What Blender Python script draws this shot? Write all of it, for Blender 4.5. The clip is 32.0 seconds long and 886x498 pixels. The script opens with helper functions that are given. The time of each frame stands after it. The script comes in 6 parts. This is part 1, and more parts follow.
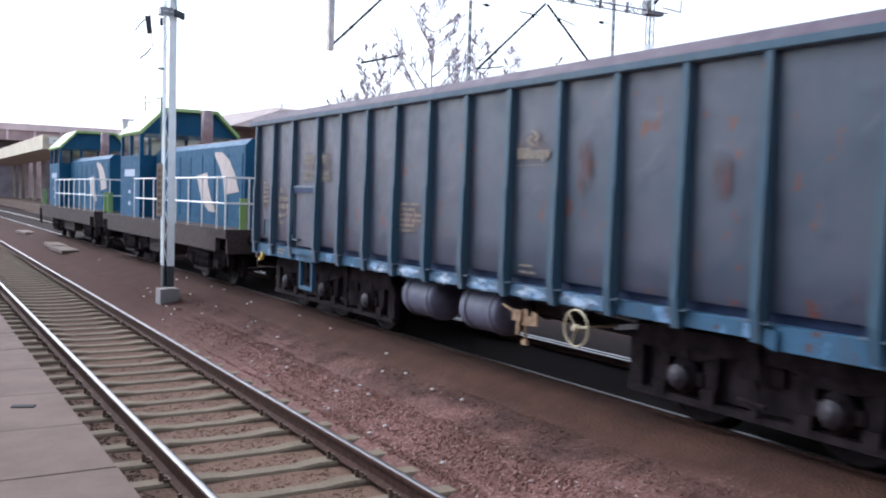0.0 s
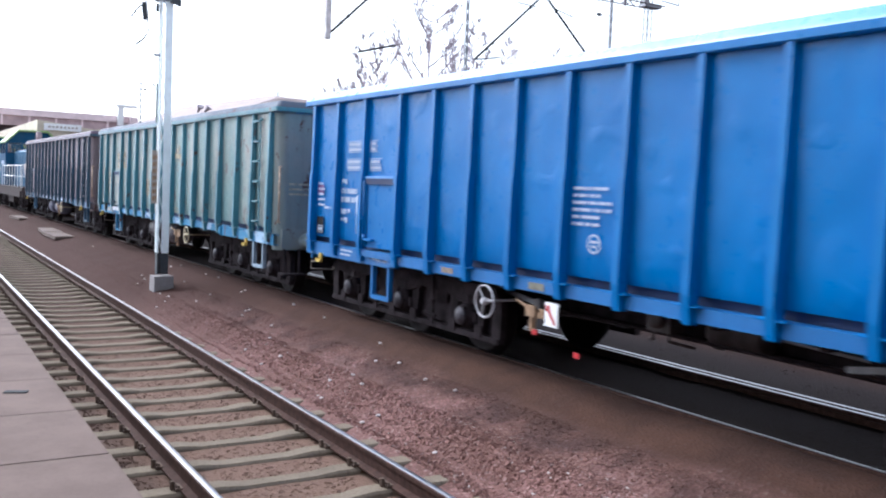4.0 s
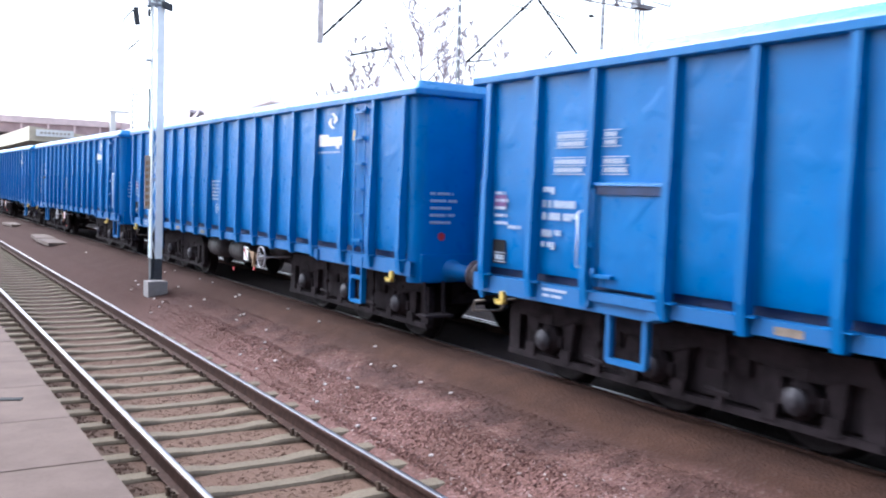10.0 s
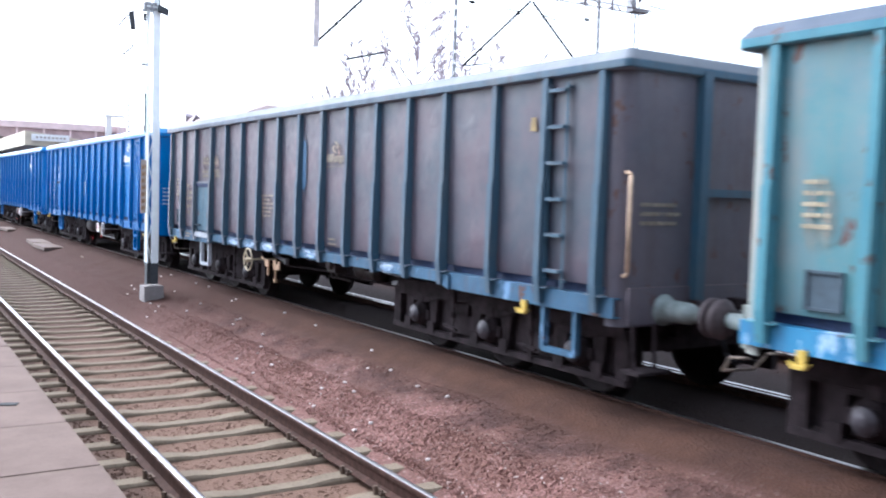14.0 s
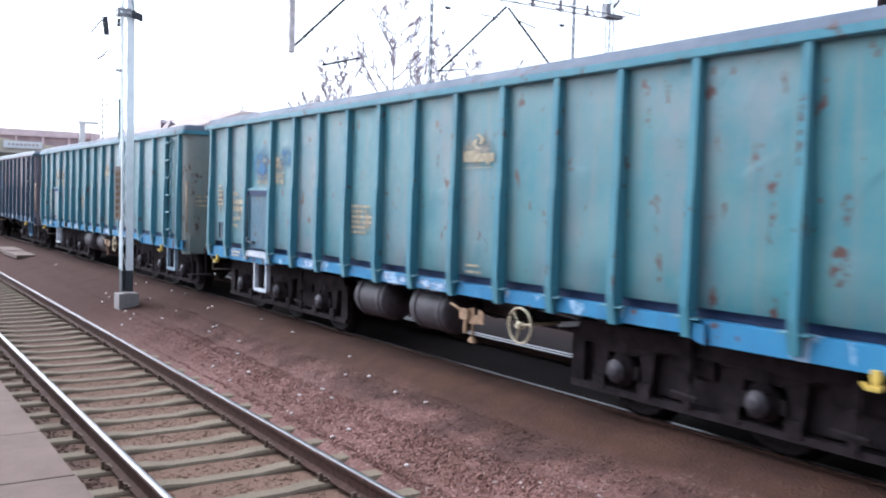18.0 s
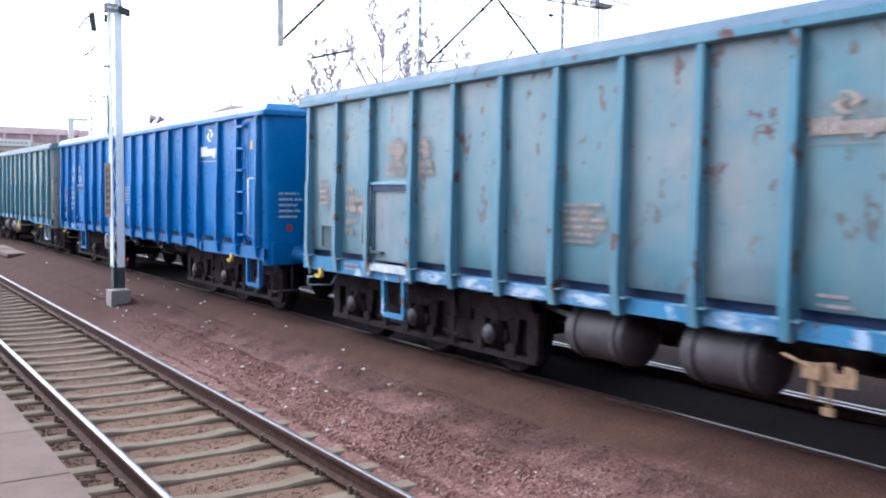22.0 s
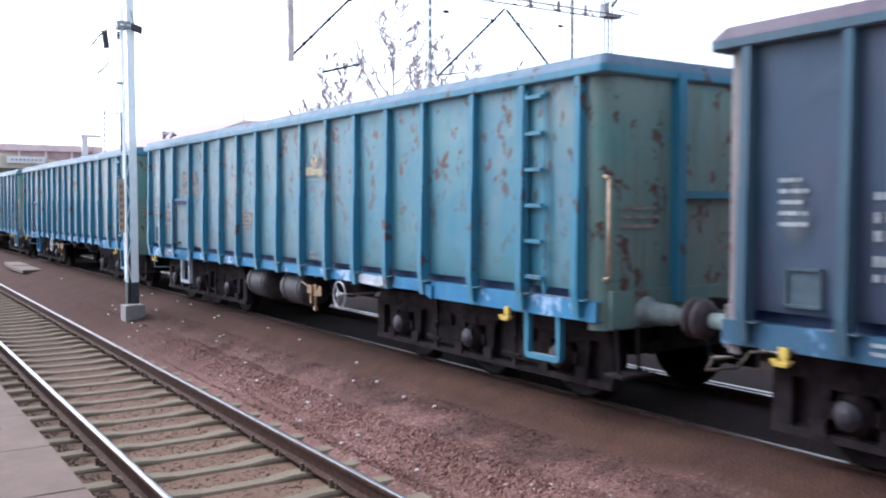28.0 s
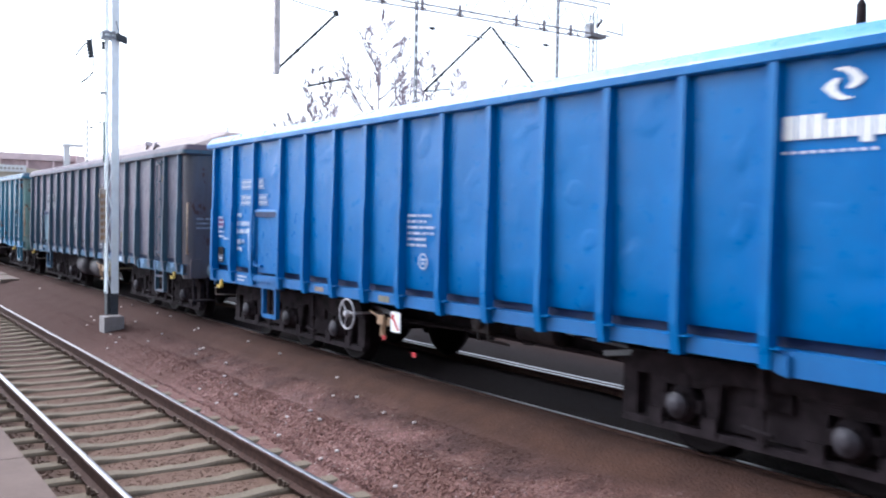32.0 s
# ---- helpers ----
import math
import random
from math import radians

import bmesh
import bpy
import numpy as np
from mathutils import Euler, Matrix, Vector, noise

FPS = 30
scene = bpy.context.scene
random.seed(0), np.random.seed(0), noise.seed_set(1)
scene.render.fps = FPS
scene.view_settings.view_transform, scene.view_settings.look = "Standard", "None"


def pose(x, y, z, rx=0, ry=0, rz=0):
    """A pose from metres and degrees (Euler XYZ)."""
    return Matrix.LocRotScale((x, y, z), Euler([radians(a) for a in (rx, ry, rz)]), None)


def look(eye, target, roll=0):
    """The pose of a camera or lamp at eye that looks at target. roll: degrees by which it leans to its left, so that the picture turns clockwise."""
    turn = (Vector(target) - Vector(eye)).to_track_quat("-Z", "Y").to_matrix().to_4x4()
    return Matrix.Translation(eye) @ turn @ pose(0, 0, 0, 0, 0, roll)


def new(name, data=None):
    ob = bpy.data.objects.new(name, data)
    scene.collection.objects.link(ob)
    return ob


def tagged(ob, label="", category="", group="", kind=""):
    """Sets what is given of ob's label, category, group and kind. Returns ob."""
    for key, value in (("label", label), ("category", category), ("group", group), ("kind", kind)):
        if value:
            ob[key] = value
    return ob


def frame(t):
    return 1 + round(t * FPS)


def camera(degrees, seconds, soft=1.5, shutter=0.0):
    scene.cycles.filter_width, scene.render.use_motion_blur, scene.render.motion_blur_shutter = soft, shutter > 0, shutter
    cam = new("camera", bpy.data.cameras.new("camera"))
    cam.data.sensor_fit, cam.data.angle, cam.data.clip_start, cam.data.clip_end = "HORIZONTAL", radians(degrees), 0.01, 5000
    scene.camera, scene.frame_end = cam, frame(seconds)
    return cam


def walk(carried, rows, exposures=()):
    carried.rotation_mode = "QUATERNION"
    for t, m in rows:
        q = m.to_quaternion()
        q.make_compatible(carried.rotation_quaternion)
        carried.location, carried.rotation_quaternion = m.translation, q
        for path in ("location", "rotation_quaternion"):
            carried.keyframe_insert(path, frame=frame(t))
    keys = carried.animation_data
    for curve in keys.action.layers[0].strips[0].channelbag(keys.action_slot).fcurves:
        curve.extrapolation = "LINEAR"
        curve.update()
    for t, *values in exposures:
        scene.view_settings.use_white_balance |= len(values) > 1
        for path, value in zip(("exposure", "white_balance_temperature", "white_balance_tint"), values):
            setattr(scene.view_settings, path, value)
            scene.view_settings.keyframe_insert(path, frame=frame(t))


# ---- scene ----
# A station platform edge, two tracks, and a goods train of open wagons hauled away by two shunters.
# x: across the tracks, y: along them, the way the train goes; z = 0: rail head of the first track.
EYE = (0.0, 0.0, 2.231)
cam = camera(52.16, 32.0, soft=2.05, shutter=0.26)


def aim(yaw, pitch, roll):
    return pose(*EYE, 0, 0, yaw) @ pose(0, 0, 0, 90 + pitch) @ pose(0, 0, 0, 0, 0, roll)


walk(cam, [(t, aim(y, p, r)) for t, y, p, r in (
    (0, -31.00, -3.23, 1.63), (0.5, -30.31, -2.81, 1.59), (1, -30.16, -2.91, 1.55), (1.5, -30.41, -2.61, 1.40), 
    (2, -30.61, -2.70, 1.69), (2.5, -30.36, -2.55, 1.67), (3, -30.69, -2.90, 2.16), (3.5, -31.33, -3.81, 2.37), 
    (5.5, -31.16, -3.84, 2.07), (6, -31.12, -3.85, 1.89), (6.5, -31.38, -3.77, 2.08), (7, -30.97, -3.44, 2.03), 
    (7.5, -31.24, -3.63, 2.23), (8, -31.57, -3.63, 2.37), (8.5, -31.48, -3.51, 2.27), (9, -31.50, -3.37, 1.93), 
    (9.5, -32.16, -3.33, 1.94), (10, -31.71, -3.64, 1.80), (10.5, -31.60, -3.79, 2.10), (11, -31.43, -4.14, 1.87), 
    (11.5, -31.57, -4.03, 1.74), (12, -31.83, -3.96, 1.66), (12.5, -31.70, -3.65, 1.55), (13, -31.88, -3.42, 1.81), 
    (13.5, -31.75, -3.23, 1.53), (14, -31.93, -3.40, 1.68), (14.5, -32.09, -3.30, 1.69), (16.5, -33.06, -3.01, 1.79), 
    (17, -33.69, -3.17, 1.70), (17.5, -33.77, -3.24, 1.59), (18, -33.36, -3.02, 1.41), (18.5, -33.54, -2.94, 1.45), 
    (19, -33.21, -3.07, 1.26), (19.5, -33.84, -3.10, 1.13), (20, -34.33, -3.20, 0.81), (20.5, -34.09, -3.17, 0.88), 
    (21, -34.08, -3.06, 0.89), (21.5, -34.07, -3.50, 0.47), (22, -33.86, -3.53, 0.57), (22.5, -34.23, -3.26, 0.91), 
    (23, -33.90, -3.13, 0.59), (23.5, -34.04, -2.97, 0.61), (24, -34.08, -2.68, 0.82), (24.5, -34.45, -2.93, 0.63), 
    (26.5, -34.49, -3.04, 0.35), (27, -33.56, -2.92, 0.23), (27.5, -33.27, -2.75, -0.02), (28, -33.07, -2.79, -0.13), 
    (28.5, -33.26, -2.65, -0.10), (29, -33.64, -2.55, 0.24), (29.5, -33.47, -2.25, -0.15), (30, -33.62, -1.83, 0.19), 
    (30.5, -33.94, -1.46, 0.29), (31, -33.62, -1.27, 0.59), (31.5, -34.07, -1.23, 0.79), (32, -34.17, -1.78, 0.85),)], exposures=[(t, e + 0.02, 5640, 10) for t, e in (
    (0, 0.13), (1, 0.36), (2, 0.31), (3, 0.33), (6, 0.71), (7, 0.66), (8, 0.74), (10, 0.74), (12, 0.76), (13, 0.84), (14, 0.91), (17, 0.55), (18, 0.49), (19, 0.55), (20, 0.51), (21, 0.61),
    (22, 0.61), (24, 0.56), (27, 0.46), (29, 0.56), (30, 0.61), (31, 0.58), (32, 0.43))])

# ---- light ----
SUN_AZ, SUN_EL = 25.0, 42.0          # degrees: from +y towards -x, and up
world = bpy.data.worlds.new("overcast_sky")
scene.world = world
world.use_nodes = True
wn, wl = world.node_tree.nodes, world.node_tree.links
sky = wn.new("ShaderNodeTexSky")
sky.sky_type, sky.sun_disc = "NISHITA", False
sky.sun_elevation, sky.sun_rotation = radians(SUN_EL), radians(-SUN_AZ)
sky.air_density, sky.dust_density, sky.ozone_density = 1.0, 4.0, 1.0
veil = wn.new("ShaderNodeHueSaturation")
veil.inputs["Saturation"].default_value = 0.22
wl.new(sky.outputs[0], veil.inputs["Color"])
wl.new(veil.outputs[0], wn["Background"].inputs[0])
wn["Background"].inputs[1].default_value = 0.31
sun = new("sun", bpy.data.lights.new("sun", "SUN"))
sun.data.energy, sun.data.angle, sun.data.color = 0.9, radians(30), (1.0, 0.96, 0.92)
sun.matrix_world = look((-40 * math.sin(radians(SUN_AZ)), 40 * math.cos(radians(SUN_AZ)), 40 * math.tan(radians(SUN_EL))), (0, 0, 0))

# ---- materials ----
def srgb(r, g, b):
    """A paint's base colour; all but white paint a little darker than its swatch."""
    k = 0.8 if min(r, g, b) < 200 else 0.97
    return tuple(k * (c / 255 / 12.92 if c <= 10 else ((c / 255 + 0.055) / 1.055) ** 2.4) for c in (r, g, b)) + (1,)


class Shader:
    """A small builder of node materials in the object's own space."""

    def __init__(self, name, rough=0.6, metal=0.0, spread=True):
        self.m = bpy.data.materials.new(name)
        self.m.use_nodes = True
        self.t = self.m.node_tree
        self.b = self.t.nodes["Principled BSDF"]
        self.b.inputs["Roughness"].default_value, self.b.inputs["Metallic"].default_value = rough, metal
        tc = self.add("ShaderNodeTexCoord")
        self.co = tc.outputs["Object"]
        if spread:
            info = self.add("ShaderNodeObjectInfo")
            mul = self.add("ShaderNodeVectorMath")
            mul.operation = "MULTIPLY_ADD"
            mul.inputs[1].default_value = (37, 61, 53)
            self.t.links.new(info.outputs["Random"], mul.inputs[0])
            self.t.links.new(self.co, mul.inputs[2])
            self.co = mul.outputs[0]

    def add(self, kind):
        return self.t.nodes.new(kind)

    def link(self, a, b):
        self.t.links.new(a, b)

    def stretch(self, sx, sy, sz):
        n = self.add("ShaderNodeMapping")
        n.inputs["Scale"].default_value = (sx, sy, sz)
        self.link(self.co, n.inputs["Vector"])
        return n.outputs[0]

    def grain(self, scale, detail=4, rough=0.6, co=None):
        n = self.add("ShaderNodeTexNoise")
        n.inputs["Scale"].default_value, n.inputs["Detail"].default_value, n.inputs["Roughness"].default_value = scale, detail, rough
        self.link(co or self.co, n.inputs["Vector"])
        return n.outputs["Fac"]

    def cells(self, scale, out="Color"):
        n = self.add("ShaderNodeTexVoronoi")
        n.inputs["Scale"].default_value = scale
        self.link(self.co, n.inputs["Vector"])
        return n.outputs[out]

    def ramp(self, fac, *stops):
        n = self.add("ShaderNodeValToRGB")
        e = n.color_ramp.elements
        while len(e) < len(stops):
            e.new(0.5)
        for el, (p, c) in zip(e, stops):
            el.position, el.color = p, c if len(c) == 4 else (*c, 1)
        self.link(fac, n.inputs[0])
        return n.outputs[0]

    def mask(self, fac, lo, hi):
        return self.ramp(fac, (lo, (0, 0, 0)), (hi, (1, 1, 1)))

    def times(self, a, k):
        n = self.add("ShaderNodeMath")
        n.operation = "MULTIPLY"
        self.link(a, n.inputs[0])
        if isinstance(k, (int, float)):
            n.inputs[1].default_value = k
        else:
            self.link(k, n.inputs[1])
        return n.outputs[0]

    def mix(self, fac, a, b, blend="MIX"):
        n = self.add("ShaderNodeMix")
        n.data_type, n.blend_type = "RGBA", blend
        for sock, v in ((n.inputs[0], fac), (n.inputs[6], a), (n.inputs[7], b)):
            if hasattr(v, "links"):
                self.link(v, sock)
            else:
                sock.default_value = v
        return n.outputs[2]

    def bump(self, fac, strength, dist):
        n = self.add("ShaderNodeBump")
        n.inputs["Strength"].default_value, n.inputs["Distance"].default_value = strength, dist
        self.link(fac, n.inputs["Height"])
        if self.b.inputs["Normal"].links:
            self.link(self.b.inputs["Normal"].links[0].from_socket, n.inputs["Normal"])
        self.link(n.outputs[0], self.b.inputs["Normal"])

    def done(self, color, rough=None):
        if hasattr(color, "links"):
            self.link(color, self.b.inputs["Base Color"])
        else:
            self.b.inputs["Base Color"].default_value = color
        if rough is not None:
            self.link(rough, self.b.inputs["Roughness"])
        return self.m



def paint(name, col, faded, rust=0.0, dirt=0.3, rough=0.45, dents=0.0, spread=True, dirt_col=(70, 58, 54), chips=None, scab=(98, 62, 50), blush=None, gloss=None, high=False):
    """Weathered vehicle paint: fading, vertical streaks, grime and rusted scabs."""
    s = Shader(name, rough, spread=spread)
    base = s.mix(s.mask(s.grain(1.3, 5), 0.32, 0.68), srgb(*col), srgb(*faded))
    if blush:
        worn = s.times(s.mask(s.grain(0.75, 4, 0.55, s.stretch(1.4, 1.4, 0.4)), 0.42, 0.62), s.mask(s.grain(3.2, 4), 0.25, 0.6))
        base = s.mix(s.times(worn, 0.5), base, srgb(*blush))
    streak = s.grain(1.0, 4, 0.6, s.stretch(9, 9, 0.7))
    base = s.mix(s.times(s.mask(streak, 0.5, 0.75), dirt), base, srgb(*dirt_col))
    base = s.mix(s.times(s.mask(s.grain(26, 3), 0.5, 0.8), dirt * 0.5), base, srgb(*dirt_col))
    if chips:
        base = s.mix(s.mask(s.grain(2.6, 5, 0.62, s.stretch(1, 1, 0.6)), 0.57, 0.62), base, srgb(*chips))
    if rust:
        big = s.mask(s.grain(4.6, 5, 0.55, s.stretch(1.25, 1.25, 0.7)), 0.62 - rust * 0.07, 0.66 - rust * 0.07)
        edge = s.mask(s.grain(9, 4), 0.44, 0.52)
        if high:
            # water standing under the rim: the upper half rusts most
            part_z = s.add("ShaderNodeSeparateXYZ")
            s.link(s.add("ShaderNodeTexCoord").outputs["Object"], part_z.inputs[0])
            rise = s.add("ShaderNodeMapRange")
            rise.inputs["From Min"].default_value, rise.inputs["From Max"].default_value = 1.3, 2.3
            rise.inputs["To Min"].default_value = 0.3
            s.link(part_z.outputs["Z"], rise.inputs["Value"])
            edge = s.times(edge, rise.outputs[0])
        base = s.mix(s.times(s.times(big, edge), 0.95), base, s.mix(s.grain(30), srgb(*scab), srgb(70, 44, 40)))
    if dents:
        s.bump(s.grain(2.2, 1, 0.4), dents, 0.05)
        s.bump(s.mask(s.grain(4.6, 0), 0.6, 0.75), dents * 0.5, 0.02)
    s.bump(s.grain(60, 2), 0.03, 0.002)
    if gloss is not None:
        s.b.inputs["Specular IOR Level"].default_value = gloss
    return s.done(base, s.ramp(s.grain(7), (0.3, (rough - 0.1,) * 3), (0.7, (rough + 0.15,) * 3)))


def wash(name, col, under):
    """A thin old coat, worn through in spots and worn off towards its edges; for a patch 0.4 by 0.24."""
    s = Shader(name, 0.55)
    s.b.inputs["Specular IOR Level"].default_value = 0.25
    tc = s.add("ShaderNodeTexCoord")
    fit = s.add("ShaderNodeMapping")
    fit.inputs["Scale"].default_value = (0, 5, 8.3)
    s.link(tc.outputs["Object"], fit.inputs["Vector"])
    out = s.add("ShaderNodeVectorMath")
    out.operation = "LENGTH"
    s.link(fit.outputs[0], out.inputs[0])
    rim = s.add("ShaderNodeMapRange")
    rim.inputs["From Min"].default_value, rim.inputs["From Max"].default_value = 1.05, 0.45
    s.link(out.outputs["Value"], rim.inputs["Value"])
    s.link(s.times(s.times(rim.outputs[0], s.mask(s.grain(7, 5, 0.65), 0.36, 0.6)), 0.85), s.b.inputs["Alpha"])
    return s.done(s.mix(s.mask(s.grain(5, 5, 0.65), 0.4, 0.62), srgb(*col), srgb(*under)))


def plain(name, col, rough=0.6, metal=0.0, vary=0.25, scale=14.0):
    s = Shader(name, rough, metal)
    a = srgb(*col)
    dark = tuple(c * (1 - vary) for c in a[:3]) + (1,)
    lite = tuple(min(1, c * (1 + vary)) for c in a[:3]) + (1,)
    c = s.mix(s.mask(s.grain(scale, 5), 0.35, 0.65), dark, lite)
    s.bump(s.grain(scale * 5, 3), 0.15, 0.004)
    return s.done(c)


def track_bed(s, c):
    """Brown brake dust beside the second track, oil between its rails, the train's shade painted into both."""
    lie = s.add("ShaderNodeVectorMath")
    lie.operation = "DOT_PRODUCT"
    lie.inputs[1].default_value = (1, 0.01509, 0)
    s.link(s.co, lie.inputs[0])
    wob = s.add("ShaderNodeMath")
    wob.operation = "MULTIPLY_ADD"
    s.link(s.grain(1.6, 4), wob.inputs[0])
    wob.inputs[1].default_value = 0.45
    s.link(lie.outputs["Value"], wob.inputs[2])

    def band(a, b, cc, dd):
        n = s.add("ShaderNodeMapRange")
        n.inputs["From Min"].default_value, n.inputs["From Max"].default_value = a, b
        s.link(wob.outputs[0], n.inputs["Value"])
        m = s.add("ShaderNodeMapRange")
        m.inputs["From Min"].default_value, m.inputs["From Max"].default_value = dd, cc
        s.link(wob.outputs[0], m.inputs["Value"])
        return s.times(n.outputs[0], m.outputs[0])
    # trodden brown dirt round the first track; by the platform its shade is painted in too
    side = s.add("ShaderNodeSeparateXYZ")
    s.link(s.co, side.inputs[0])
    for a, b, amount, col in ((3.75, 3.45, 0.8, (116, 94, 80)), (1.95, 1.75, 0.6, (70, 56, 50))):
        near = s.add("ShaderNodeMapRange")
        near.inputs["From Min"].default_value, near.inputs["From Max"].default_value = a, b
        s.link(side.outputs["X"], near.inputs["Value"])
        c = s.mix(s.times(near.outputs[0], amount), c, srgb(*col))
    # brake dust, dark blotches and oil round the second track, the train's shade painted in
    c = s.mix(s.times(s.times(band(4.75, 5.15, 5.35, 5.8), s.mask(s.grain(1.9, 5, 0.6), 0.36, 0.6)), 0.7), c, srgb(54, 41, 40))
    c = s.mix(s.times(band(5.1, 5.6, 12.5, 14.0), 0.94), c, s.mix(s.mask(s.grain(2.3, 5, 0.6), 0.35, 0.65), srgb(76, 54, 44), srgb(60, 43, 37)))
    # older, dustier ballast further along the line
    far = s.add("ShaderNodeVectorMath")
    far.operation = "DOT_PRODUCT"
    far.inputs[1].default_value = (0.6, 1, 0)
    s.link(s.co, far.inputs[0])
    n = s.add("ShaderNodeMapRange")
    n.inputs["From Min"].default_value, n.inputs["From Max"].default_value = 13, 21
    s.link(far.outputs["Value"], n.inputs["Value"])
    c = s.mix(s.times(s.times(n.outputs[0], s.mask(s.grain(0.5, 4), 0.1, 0.34)), 0.94), c, srgb(68, 47, 42))
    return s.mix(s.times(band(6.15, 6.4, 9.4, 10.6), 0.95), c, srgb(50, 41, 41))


def stone_ground():
    """Crushed stone; brown brake dust, oil and painted train shade along the second track."""
    s = Shader("ballast_ground", 0.95, spread=False)
    c = s.ramp(s.cells(34, "Color"), (0.1, srgb(104, 76, 71)[:3]), (0.45, srgb(130, 96, 90)[:3]), (0.8, srgb(144, 110, 105)[:3]), (0.97, srgb(172, 150, 144)[:3]))
    c = s.mix(s.times(s.mask(s.grain(0.7, 5), 0.42, 0.62), 0.55), c, srgb(98, 72, 64))
    c = s.mix(s.times(s.mask(s.grain(50, 3), 0.45, 0.7), 0.5), c, srgb(76, 58, 56))
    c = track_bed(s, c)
    s.bump(s.cells(34, "Distance"), 0.45, 0.02)
    s.bump(s.grain(70, 3), 0.4, 0.01)
    return s.done(c)


def loose_stone():
    s = Shader("ballast_stone", 0.95, spread=False)
    g = s.add("ShaderNodeNewGeometry").outputs["Random Per Island"]
    c = s.ramp(g, (0.0, srgb(108, 79, 73)[:3]), (0.5, srgb(132, 98, 91)[:3]), (0.93, srgb(156, 121, 114)[:3]), (0.99, srgb(164, 144, 138)[:3]), (1.0, srgb(212, 204, 198)[:3]))
    c = s.mix(s.times(s.mask(s.grain(0.7, 5), 0.42, 0.62), 0.45), c, srgb(96, 68, 58))
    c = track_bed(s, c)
    s.bump(s.grain(60, 3), 0.3, 0.01)
    return s.done(c)


def concrete(name, col, rough=0.9, stain=0.35):
    s = Shader(name, rough)
    a = srgb(*col)
    c = s.mix(s.mask(s.grain(2.2, 6), 0.35, 0.7), a, tuple(v * 0.74 for v in a[:3]) + (1,))
    c = s.mix(s.times(s.mask(s.grain(38, 4), 0.5, 0.72), stain), c, srgb(92, 78, 70))
    s.bump(s.grain(90, 3), 0.25, 0.004)
    return s.done(c)


